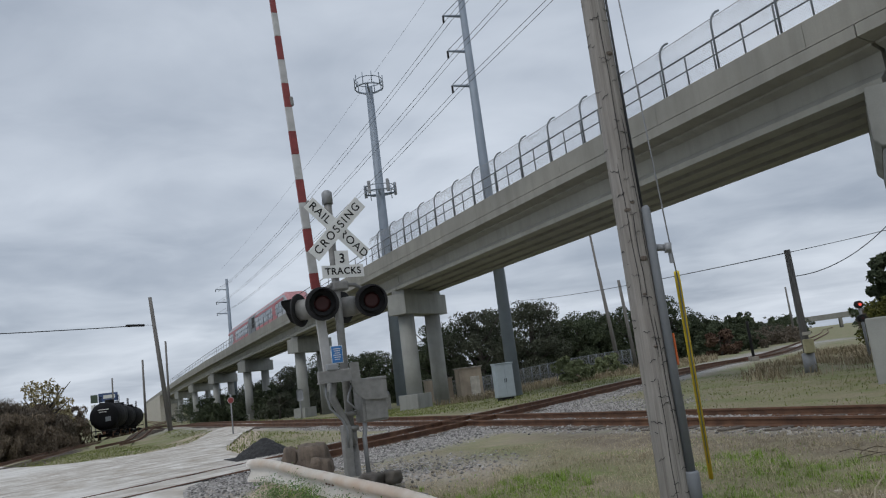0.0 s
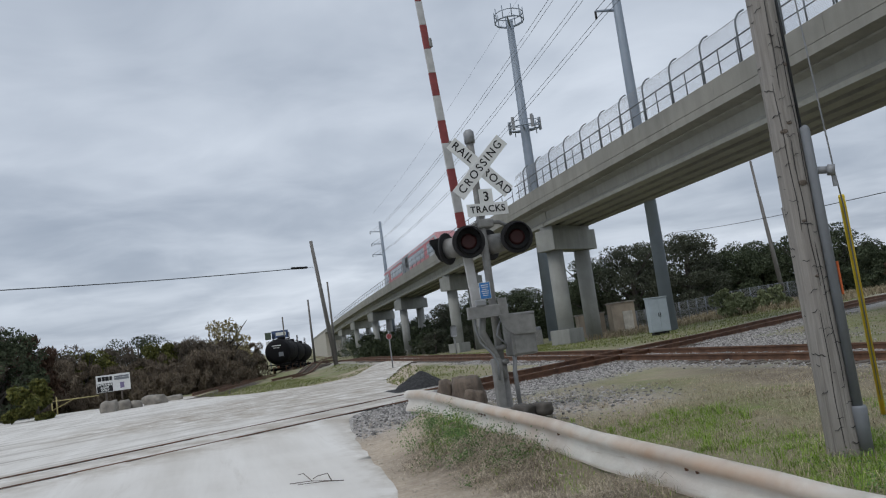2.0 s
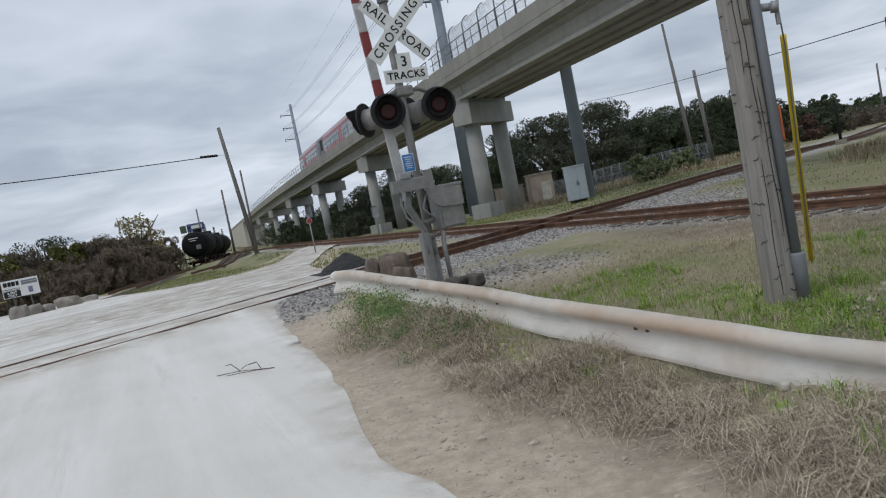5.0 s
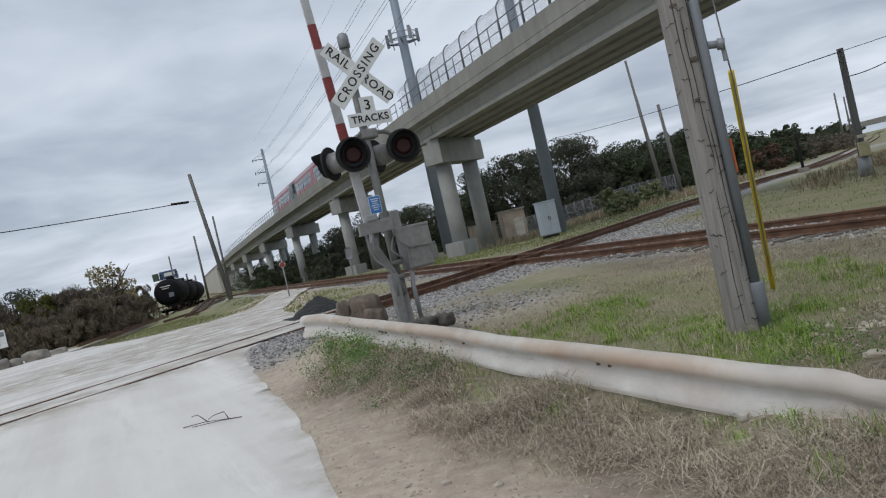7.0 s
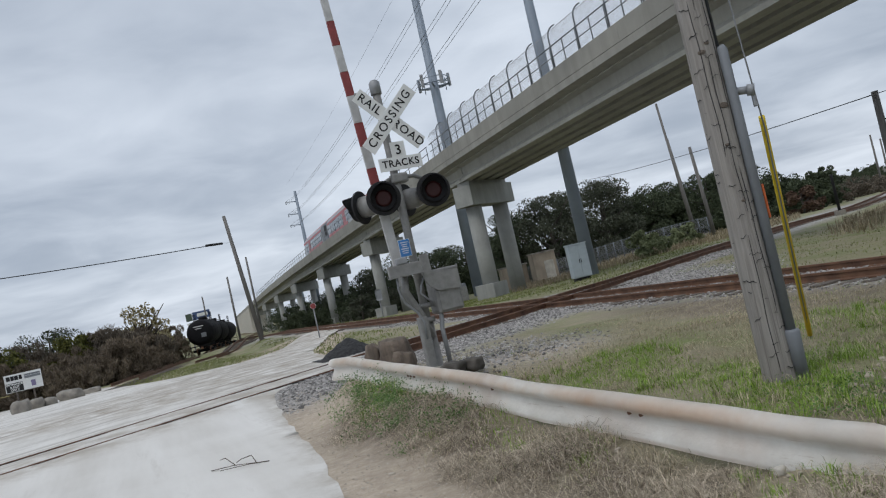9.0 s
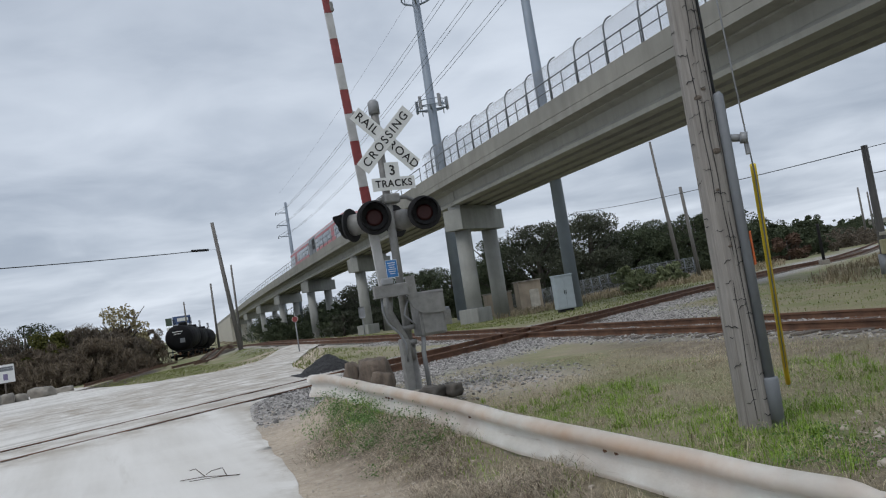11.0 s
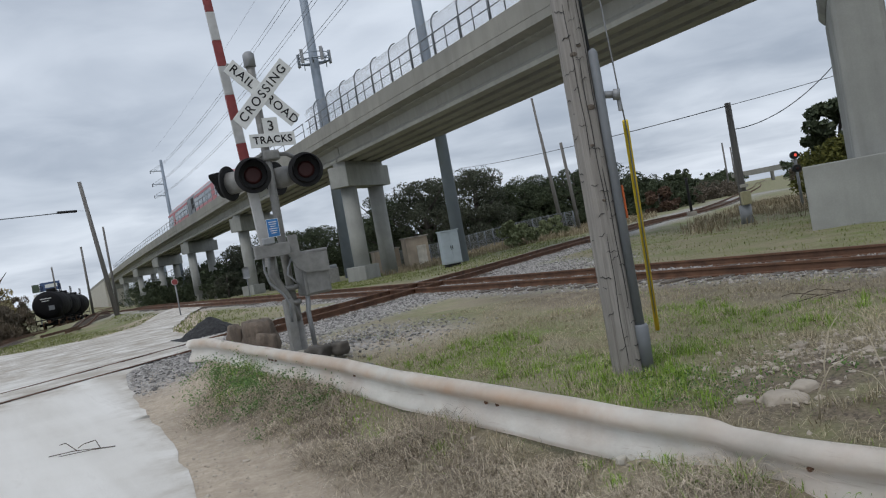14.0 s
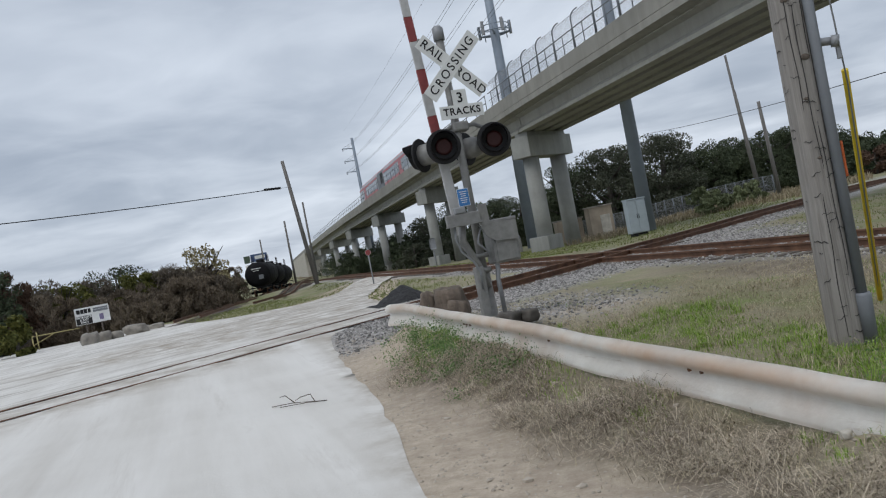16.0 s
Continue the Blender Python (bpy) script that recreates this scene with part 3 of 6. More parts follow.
def pier(s):
    p = vp(s, 0.2, 0)
    g = zg(p.x + 2, p.y + 2)
    t = vz(s) - 2.37 - 0.28 - g
    mv = pier_frame(s, g)
    part("pier_cap", box(nb(), (0.72, 2.7, t - 0.7), (1.44, 5.4, 1.4), mv, 0.03), m_pier, viaduct)
    part("bearing_block", box(nb(), (0.72, 2.7, t + 0.14), (1.0, 4.7, 0.29), mv, 0.01), m_pier, viaduct)
    for v in (1.0, 4.4):
        bm = nb()
        tube(bm, [mv @ Vector((0.72, v, -0.4)), mv @ Vector((0.72, v, t - 1.39))], 0.55, 28)
        part("pier_column", bm, m_pier, viaduct)
    part("pier_footing", box(nb(), (0.72, 1.0, 0.25), (1.5, 1.75, 1.5), mv, 0.02), m_pier, viaduct)


for s in piers[1:]:
    pier(s + 0.6)

# the wide pier beside the crossing
mv = pier_frame(piers[0] + 0.25, 0.0)
t = vz(piers[0]) - 2.37 - 0.04
bm = nb()
prof = [(0.0, t), (1.38, t), (1.44, t - 1.42), (1.28, t - 1.62), (0.12, t - 1.62), (-0.04, t - 1.42)]
near = [bm.verts.new(mv @ Vector((x, 0.0, z))) for x, z in prof]
far = [bm.verts.new(mv @ Vector((x, 5.6, z))) for x, z in prof]
bm.faces.new(near)
bm.faces.new(far[::-1])
for i in range(6):
    bm.faces.new((near[i], far[i], far[(i + 1) % 6], near[(i + 1) % 6]))
bmesh.ops.recalc_face_normals(bm, faces=bm.faces)
bmesh.ops.bevel(bm, geom=list(bm.edges), offset=0.025, segments=2, affect="EDGES")
part("pier_cap", bm, m_pier, viaduct)
part("pier_column", box(nb(), (0.7, 2.8, (t - 1.6) / 2 + 0.6), (1.2, 5.2, t - 1.6 - 1.2), mv, 0.14), m_pier, viaduct)
part("pier_footing", box(nb(), (0.9, 2.6, 0.62), (4.0, 6.0, 2.04), mv, 0.03), m_pier, viaduct)

# ---- fence and railing on the viaduct ----


def fence_run(s0, s1, arched):
    f = thing("viaduct_railing", Matrix(), "grey steel railing with arched chain-link screen on the parapet" if arched else "grey steel railing on the parapet", "railing", kind="structure")
    s, i = s0, 0
    while s <= s1 + 0.01:
        z = vz(s)
        if arched and i % 2 == 0:
            pts = [vp(s, 0.11, z - 0.05), vp(s, 0.11, z + 1.45)] + [vp(s, 0.11 + 0.62 * (1 - math.cos(a)), z + 1.45 + 0.62 * math.sin(a)) for a in (radians(d) for d in range(15, 80, 15))]
            part("fence_post", tube(nb(), pts, 0.038, 8), m_fence, f)
        part("railing_post", tube(nb(), [vp(s + 0.12, 0.11, z - 0.05), vp(s + 0.12, 0.11, z + 1.02)], 0.03, 6), m_fence, f)
        s += 1.205 if arched else 2.41
        i += 1
    n = max(2, int((s1 - s0) / 4))
    for h, r in ((1.02, 0.034), (0.52, 0.026)):
        part("rail_tube", tube(nb(), [vp(q, 0.11, vz(q) + h) for q in (s0 + (s1 - s0) * j / n for j in range(n + 1))], r, 6), m_fence, f)
    if arched:
        # woven wire of the screen
        bm = nb()
        H = [(0.09, 0.05), (0.09, 1.45), (0.25, 1.76), (0.57, 1.96)]
        run = [0, 1.4, 1.75, 2.13]

        def on(q, h):
            u = float(np.interp(h, run, [a for a, _ in H]))
            w = float(np.interp(h, run, [b for _, b in H]))
            return vp(q, u, vz(q) + w)
        q = s0 - 2.2
        while q < s1:
            for sg in (1, -1):
                pts = []
                for h in run:
                    x = q + h if sg > 0 else q + 2.13 - h
                    if s0 <= x <= s1:
                        pts.append((x, h))
                if len(pts) > 1:
                    tube(bm, [on(*p) for p in pts], 0.0036, 3, False)
            q += 0.1
        tagged(part("chain_link", bm, m_galv, f, "fine chain-link wire screen"), kind="stuff")
    return f


fence_run(-16.0 + 0.4, 49.0, True)
fence_run(49.6, 200.0, False)

# ---- railway crossing signal with its gate ----
S_T, S_N = Vector((0.883, 0.469, 0)), Vector((0.469, -0.883, 0))


def frame_at(p, tangent):
    """A frame at p whose x runs along tangent, y away from the viewer and z up."""
    t = Vector(tangent).normalized()
    m = Matrix((t, Vector((0, 0, 1)).cross(t), (0, 0, 1))).transposed().to_4x4()
    return Matrix.Translation(p) @ m


sig = thing("crossing_signal", frame_at((-1.74, 11.37, 0.1), S_T), "grey aluminium crossing signal with lights, crossbuck and raised gate", "crossing signal")
part("mast", tube(nb(), [(0, 0, 0), (0, 0, 4.42)], 0.062, 18), m_signal, sig)
part("mast_cap", tube(nb(), [(0, 0, 4.38), (0, 0, 4.56), (0, 0, 4.6)], [0.085, 0.085, 0.05], 18), m_galv, sig)
part("mast_base", tube(nb(), [(0, 0, 0.0), (0, 0, 0.06), (0, 0, 0.07), (0, 0, 0.9)], [0.2, 0.2, 0.1, 0.085], 18), m_signal, sig, "flared cast mast base")
part("foundation", box(nb(), (0, 0, -0.1), (0.75, 0.75, 0.24), None, 0.02), m_pier, sig)
XB = Matrix.Translation((0.07, -0.12, 3.95))


def blade(angle, dy, words, spacing):
    bm = nb()
    box(bm, (0, 0, 0), (1.22, 0.012, 0.229), None, 0.004)
    b = part("crossbuck_blade", bm, m_signwhite, sig, "white crossbuck blade with black letters")
    b.matrix_local = XB @ Matrix.Translation((0, dy, 0)) @ Matrix.Rotation(radians(angle), 4, "Y")
    for word, x in words:
        lettering(word, 0.185, m_black, b, pose(x, -0.0085, 0.0, 90, 0, 0), spacing=spacing, bold=0.0015)
    return b


blade(45, 0.0, (("RAIL", -0.365), ("ROAD", 0.355)), 1.12)
blade(-45, -0.018, (("CROSSING", 0.0),), 1.3)
bm = nb()
box(bm, (0, 0, -0.13), (0.69, 0.01, 0.2), None, 0.004)
box(bm, (0, 0.0005, 0.08), (0.23, 0.009, 0.24), None, 0.004)
plate = part("track_plate", bm, m_signwhite, sig, "white plate with the number of tracks")
plate.matrix_local = Matrix.Translation((0.11, -0.09, 3.4)) @ Matrix.Rotation(radians(0), 4, "Y")
lettering("3", 0.21, m_black, plate, pose(0.0, -0.008, 0.07, 90, 0, 0), bold=0.003)
lettering("TRACKS", 0.15, m_black, plate, pose(0.0, -0.008, -0.13, 90, 0, 0), spacing=1.1, bold=0.003)


def flasher(x, y, z, yaw, tilt=0.0):
    bm = nb()
    tube(bm, [(0, 0.03, 0), (0, 0.05, 0), (0, 0.06, 0)], [0.256, 0.262, 0.25], 40)
    l = part("flasher", bm, m_black, sig, "black round crossing light with red lens and grey housing")
    l.matrix_local = Matrix.Translation((x, y, z)) @ Matrix.Rotation(radians(yaw), 4, "Z") @ Matrix.Rotation(radians(tilt), 4, "X")
    part("housing", tube(nb(), [(0, 0.06, 0), (0, 0.2, 0), (0, 0.3, 0), (0, 0.34, 0)], [0.165, 0.16, 0.14, 0.09], 28), m_signal, l)
    bm = nb()
    seg = 26
    rings = []
    for yy, r in ((0.03, 0.205), (-0.24, 0.195)):
        rings.append([bm.verts.new((r * math.cos(a), yy if yy > 0 else yy * (0.35 + 0.65 * max(0, math.sin(a)) if math.sin(a) > -0.4 else 0.3), r * math.sin(a))) for a in (2 * math.pi * i / seg for i in range(seg))])
    for i in range(seg):
        bm.faces.new((rings[0][i], rings[0][(i + 1) % seg], rings[1][(i + 1) % seg], rings[1][i]))
    ext = bmesh.ops.solidify(bm, geom=bm.faces[:], thickness=0.006)
    part("hood", bm, m_black, l, smooth=True)
    part("lens", tube(nb(), [(0, 0.032, 0), (0, 0.012, 0), (0, 0.0, 0)], [0.13, 0.125, 0.09], 28), m_lens, l, "unlit dark red lens")
    return l


flasher(-0.30, -0.16, 2.78, -14)
flasher(0.51, -0.16, 2.78, -14)
flasher(-0.55, 0.36, 2.75, 222)
flasher(0.2, 0.4, 2.75, 216)
part("light_arm", tube(nb(), [(-0.34, 0.02, 2.95), (-0.1, 0.0, 3.06), (0.0, 0.0, 3.07), (0.3, 0, 3.06), (0.52, 0.02, 2.95)], 0.032, 10), m_signal, sig)
part("junction_box", box(nb(), (0.05, 0.0, 3.05), (0.26, 0.2, 0.15), None, 0.03), m_signal, sig)
bs = part("notice_plate", box(nb(), (0, 0, 0), (0.17, 0.008, 0.25), None, 0.003), m_blue, sig, "small blue emergency notice plate")
bs.matrix_local = pose(-0.13, -0.1, 1.99)
for i in range(6):
    part("text_bar", box(nb(), (0, -0.006, 0.085 - i * 0.032), (0.12 - 0.02 * (i % 3), 0.003, 0.011)), m_signwhite, bs)
part("notice_rim", box(nb(), (0, 0.004, 0), (0.185, 0.004, 0.265)), m_signwhite, bs)
# gate machine on the mast
mech = part("gate_machine", box(nb(), (0.36, -0.02, 1.23), (0.42, 0.36, 0.62), None, 0.03), m_signal, sig, "grey gate machine box with rivets and a hinged lid")
part("machine_door", box(nb(), (0.36, -0.212, 1.2), (0.34, 0.02, 0.5), None, 0.01), m_signal, mech)
part("machine_lid", box(nb(), (0.36, -0.02, 1.56), (0.46, 0.4, 0.05), None, 0.015), m_signal, mech)
for x in (0.46, 0.53):
    for z in (1.36, 1.44, 1.5):
        part("bolt", tube(nb(), [(x, -0.235, z), (x, -0.21, z)], 0.014, 8), m_black, mech)
bm = nb()
prof = [(0.0, 1.84), (0.14, 1.84), (0.15, 1.56), (0.56, 1.53), (0.56, 1.24), (0.2, 1.26), (0.06, 1.36), (0.0, 1.5)]
fr = [bm.verts.new((x, -0.26, z)) for x, z in prof]
bk = [bm.verts.new((x, -0.235, z)) for x, z in prof]
bm.faces.new(fr)
bm.faces.new(bk[::-1])
for i in range(len(prof)):
    bm.faces.new((fr[i], bk[i], bk[(i + 1) % len(prof)], fr[(i + 1) % len(prof)]))
bmesh.ops.recalc_face_normals(bm, faces=bm.faces)
part("support_arm", bm, m_signal, sig, "grey plate arm that carries the gate")
part("arm_bracket", box(nb(), (-0.26, -0.27, 1.67), (0.52, 0.09, 0.17), None, 0.015), m_signal, sig, "worn grey arm clamp")
part("arm_bracket_flange", box(nb(), (-0.26, -0.3, 1.58), (0.54, 0.14, 0.02), None, 0.004), m_signal, sig)
part("shear_pin_block", box(nb(), (-0.3, -0.3, 1.8), (0.18, 0.06, 0.1), None, 0.02), m_galv, sig)
part("counterweight_arm", tube(nb(), [(-0.26, -0.2, 1.6), (-0.3, -0.18, 1.35), (-0.1, -0.12, 0.95), (0.0, -0.1, 0.6)], [0.05, 0.06, 0.05, 0.045], 10), m_signal, sig)
part("cable", tube(nb(), [(-0.4, -0.25, 1.58), (-0.42, -0.26, 1.4), (-0.36, -0.22, 1.2), (-0.18, -0.2, 1.0), (-0.12, -0.2, 0.85), (-0.13, -0.2, 0.6)], 0.018, 8), m_galv, sig)
part("cable", tube(nb(), [(0.02, -0.2, 1.5), (-0.06, -0.24, 1.38), (-0.1, -0.26, 1.28), (-0.02, -0.24, 1.2), (0.06, -0.2, 1.12)], 0.014, 8), m_galv, sig)
part("conduit", tube(nb(), [(0.2, -0.1, 0.98), (0.19, -0.12, 0.85), (0.16, -0.13, 0.7), (0.17, -0.13, 0.1)], 0.035, 12), m_galv, sig)
for z in (0.86, 1.08):
    part("mast_clamp", tube(nb(), [(0, 0, z - 0.035), (0, 0, z + 0.035)], 0.125, 18), m_signal, sig)
part("crash_post", box(nb(), (-0.12, -0.12, 0.38), (0.13, 0.16, 1.1), None, 0.015), m_signal, sig)
# the raised arm, a tapering striped board
arm = part("gate_arm", box(nb(), (0, 0, 0), (0.02, 0.02, 0.02)), m_armgrey, sig, "raised gate arm with red and pale grey stripes")
arm.matrix_local = Matrix.Translation((-0.2, 0.14, 1.45)) @ Matrix.Rotation(radians(-3.1), 4, "Y")
z = 0.0
L = 8.4
edges = [0.0, 1.6, 1.85, 2.2, 2.57, 3.0, 3.38, 3.8, 4.19]
while edges[-1] < L:
    edges.append(edges[-1] + 0.41)
for i, (a, b) in enumerate(zip(edges, edges[1:])):
    wa, wb = (0.16 - 0.085 * q / L for q in (a, b))
    bm = nb()
    box(bm, (0, 0, (a + b) / 2), ((wa + wb) / 2, 0.045, b - a - 0.002), None, 0.004)
    part("arm_stripe", bm, m_red if i % 2 == 1 else m_armgrey, arm)
for q in (2.95, 4.7, 7.9):
    part("arm_lamp", box(nb(), (0.085 - 0.004 * q, 0, q), (0.06, 0.07, 0.16), None, 0.02), m_signal, arm)

# ---- wooden utility pole with conduit and guy ----
pole = thing("utility_pole", Matrix.Translation((1.85, 6.98, 0)), "weathered grey wooden utility pole with cracks and knots", "utility pole")
bm = nb()
rows = []
seg, n = 40, 90
for i in range(n + 1):
    z = -0.3 + 11.3 * i / n
    r0 = 0.145 - 0.0055 * z
    ring = []
    for j in range(seg):
        a = 2 * math.pi * j / seg
        r = r0 + 0.006 * noise.noise((math.cos(a) * 2.2, math.sin(a) * 2.2, z * 0.35)) + 0.0035 * noise.noise((math.cos(a) * 9, math.sin(a) * 9, z * 0.6))
        if abs(noise.noise((math.cos(a) * 5 + 9, math.sin(a) * 5, z * 0.22))) < 0.035:
            r -= 0.0025
        ring.append(bm.verts.new((r * math.cos(a), r * math.sin(a), z)))
    rows.append(ring)
for a, b in zip(rows, rows[1:]):
    for j in range(seg):
        bm.faces.new((a[j], a[(j + 1) % seg], b[(j + 1) % seg], b[j])).smooth = True
bm.faces.new(rows[-1])
part("pole_shaft", bm, m_polewood, pole)
k = Mat("knot_wood", 0.9)
m_knot = k.done(k.mix(k.noise(1, 4, co=k.stretch(60, 60, 40)), (0.06, 0.045, 0.035), (0.24, 0.2, 0.165)), k.noise(60, 4), 0.006, 0.7)
for az, z, w in ((0.05, 2.44, 0.042), (0.5, 3.55, 0.03), (-0.55, 2.93, 0.034), (-0.2, 1.6, 0.02), (0.2, 4.55, 0.04), (-0.1, 3.0, 0.025), (-0.35, 2.1, 0.02)):
    bm = nb()
    bmesh.ops.create_uvsphere(bm, u_segments=12, v_segments=8, radius=1)
    kn = part("knot", bm, m_knot, pole, smooth=True)
    a = az - math.pi / 2 + 0.26
    r = 0.145 - 0.0055 * z
    kn.matrix_local = Matrix.Translation((r * math.cos(a), r * math.sin(a), z)) @ Matrix.Rotation(a, 4, "Z") @ Matrix.Diagonal((0.009, w, w * 0.62, 1))
# horizontal check cracks
for i in range(64):
    a0, z = random.uniform(-1.5, 0.8) - math.pi / 2 - 0.26, 0.12 + i * 0.085 + random.uniform(-0.04, 0.04)
    n, sag = random.randint(3, 10), random.uniform(-0.004, 0.008)
    pts = []
    for j in range(n):
        a = a0 + j * 0.1
        r = 0.1505 - 0.0055 * z
        pts.append((r * math.cos(a), r * math.sin(a), z + 0.008 * math.sin(j * 1.7 + i) + j * sag))
    part("check_crack", tube(nb(), pts, [0.0008] + [random.uniform(0.0022, 0.0036)] * (n - 2) + [0.0008], 4), m_black, pole)
for a, z0, z1 in ((-1.75, 0.1, 1.3), (-1.2, 0.6, 1.9), (-1.5, 1.5, 2.9), (-1.95, 2.0, 3.4), (-1.0, 2.4, 3.9), (-1.6, 3.3, 5.0)):
    pts = []
    for j in range(14):
        z = z0 + (z1 - z0) * j / 13
        b = a + 0.06 * math.sin(z * 2.3 + a * 5) + 0.03 * math.sin(z * 9)
        pts.append(((0.1505 - 0.0055 * z) * math.cos(b), (0.1505 - 0.0055 * z) * math.sin(b), z))
    part("long_crack", tube(nb(), pts, [0.001] + [0.0032] * 12 + [0.001], 5), m_black, pole)
cx, cy = 0.142, -0.1
bm = nb()
tube(bm, [(cx, cy, 0.42), (cx, cy, 2.92), (cx - 0.005, cy + 0.01, 2.94)], [0.043, 0.043, 0.036], 16)
part("conduit", bm, m_pvc, pole, "grey plastic cable conduit up the pole")
part("conduit_sleeve", tube(nb(), [(cx + 0.005, cy, 0.0), (cx + 0.005, cy, 0.42), (cx + 0.005, cy, 0.44)], [0.054, 0.066, 0.055], 18), m_pvc, pole)
part("riser_cable", tube(nb(), [(cx - 0.02, cy + 0.03, 2.9), (cx - 0.025, cy + 0.035, 5.0), (cx - 0.03, cy + 0.04, 9.0)], 0.012, 6), m_wire, pole)
part("strut", tube(nb(), [(0.1, 0.0, 2.56), (0.31, -0.08, 2.52)], 0.034, 12), m_galv, pole, "short grey pipe strut")
part("strut_cap", tube(nb(), [(0.27, -0.07, 2.525), (0.33, -0.088, 2.515)], 0.05, 14), m_galv, pole)
part("clevis", box(nb(), (0.315, -0.07, 2.43), (0.035, 0.03, 0.12), None, 0.006), m_galv, pole)
part("marker_strip", box(nb(), (0.205, -0.06, 1.555), (0.022, 0.045, 0.3), None, 0.006), m_orange, pole, "orange marker strip")
guy = thing("guy_wire", Matrix(), "steel guy wire with a yellow plastic guard", "guy wire")
part("wire", tube(nb(), [(2.0, 6.93, 8.5), (2.175, 6.9, 2.5), (2.27, 7.15, 2.2), (2.75, 8.79, 0.0)], 0.007, 6), m_galv, guy)
part("guard", tube(nb(), [(2.262, 7.14, 2.3), (2.28, 7.2, 2.2), (2.75, 8.79, 0.03)], 0.027, 12), m_yellow, guy, "yellow plastic guy guard")

# ---- guardrail ----
G0, G1 = Vector((-3.0, 10.7, 0)), Vector((0.535, -0.845, 0))
rail = thing("guardrail", Matrix(), "dented pale guardrail of corrugated steel with rust stains", "guardrail")
WB_RUST = [max(0.0, 1.0 - abs(j - 3.2) / 3.6) + 0.3 * (j > 12) for j in range(15)]
WB = [(0.06, 0.0), (0.02, -0.006), (-0.005, -0.022), (-0.02, -0.045), (-0.02, -0.068), (0.0, -0.09), (0.028, -0.106), (0.042, -0.122), (0.04, -0.138), (0.03, -0.16), (0.013, -0.185), (-0.002, -0.207), (-0.015, -0.232), (-0.02, -0.252), (-0.008, -0.264)]
bm = nb()
rust_layer = bm.verts.layers.float.new("rust")
rows = []
N = 150
for i in range(N + 1):
    u = 11.5 * i / N
    top = float(np.interp(u, [a for a, _ in GTOP], [b for _, b in GTOP]))
    dent = 0.05 * math.exp(-((u - 8.25) / 0.25) ** 2) + 0.01 * noise.noise((u * 0.9, 0, 0))
    flare = -0.16 * max(0.0, (0.5 - u) / 0.5) ** 2
    row = []
    for a, w in WB:
        p = G0 + G1 * u
        squash = 1.0 - 0.35 * math.exp(-((u - 8.3) / 0.3) ** 2)
        row.append(bm.verts.new((p.x + 0.845 * (a * squash + dent + flare), p.y + 0.535 * (a * squash + dent + flare), top + w * RAIL_H + 0.006 * noise.noise((u * 2.3, w * 6, 3)))))
    for v, r in zip(row, WB_RUST):
        v[rust_layer] = r * smooth01((8.3 - u) / 1.2)
    rows.append(row)
for a, b in zip(rows, rows[1:]):
    for j in range(len(WB) - 1):
        bm.faces.new((a[j], b[j], b[j + 1], a[j + 1])).smooth = True
bmesh.ops.solidify(bm, geom=bm.faces[:], thickness=0.005)
part("beam", bm, m_guard, rail)
for u in (0.6, 2.5, 4.4, 6.3, 8.2, 10.1):
    p = G0 + G1 * u + Vector((0.845, 0.535, 0)) * 0.16
    top = float(np.interp(u, [a for a, _ in GTOP], [b for _, b in GTOP]))
    m = frame_at((p.x, p.y, 0), (0.845, 0.535, 0))
    part("post", box(nb(), (0, 0, top / 2 - 0.2), (0.1, 0.15, top + 0.3), m, 0.015), m_farwood, rail, "weathered dark wooden guardrail post")
for u in (0.25, 2.42, 2.5, 2.6, 4.4, 6.3, 6.42, 8.6):
    p = G0 + G1 * u
    top = float(np.interp(u, [a for a, _ in GTOP], [b for _, b in GTOP]))
    q = Vector((p.x + 0.845 * 0.03, p.y + 0.535 * 0.03, top - 0.125))
    part("bolt", tube(nb(), [q + Vector((-0.845, -0.535, 0)) * 0.012, q + Vector((0.845, 0.535, 0)) * 0.01], 0.014, 8), m_rail, rail)

# ---- poles, tower and wires ----


def polar(az, d, z=0.0):
    a = radians(az)
    return Vector((0.02 + d * math.sin(a), 0.2 + d * math.cos(a), z))


def wood_pole(name, az, d, top_el, r, label, top_az=None):
    b = polar(az, d)
    b.z = zg(b.x, b.y)
    t = polar(top_az if top_az is not None else az, d, 1.55 + d * math.tan(radians(top_el)))
    p = thing(name, Matrix.Translation(b), label, "utility pole")
    part("pole_shaft", tube(nb(), [Vector((0, 0, -0.3)), t - b], [r, r * 0.72], 14), m_farwood, p)
    return p, t


leaner, leaner_top = wood_pole("utility_pole", -21.11, 66, 8.05, 0.2, "leaning weathered wooden utility pole beside the siding", -21.95)
wood_pole("utility_pole", -22.6, 125, 3.65, 0.2, "distant wooden utility pole beyond the tank cars")
wood_pole("utility_pole", -21.0, 125, 4.8, 0.2, "distant wooden utility pole by the viaduct")
wood_pole("utility_pole", -24.6, 150, 2.6, 0.18, "distant wooden utility pole beyond the tank cars")
wood_pole("utility_pole", -28.0, 120, 2.6, 0.16, "distant wooden utility pole behind the bare tree")
wood_pole("utility_pole", 13.3, 60, 5.3, 0.16, "thin grey wooden utility pole before the trees", 13.0)
wood_pole("utility_pole", 12.0, 66, 8.95, 0.13, "thin tall steel-grey pole before the trees", 11.45)
wood_pole("utility_pole", 12.1, 66, 6.35, 0.17, "grey wooden utility pole before the trees", 11.6)
wood_pole("utility_pole", 24.2, 120, 3.0, 0.16, "distant pole by the curving track")
wood_pole("utility_pole", 24.7, 130, 2.6, 0.16, "distant pole by the curving track")
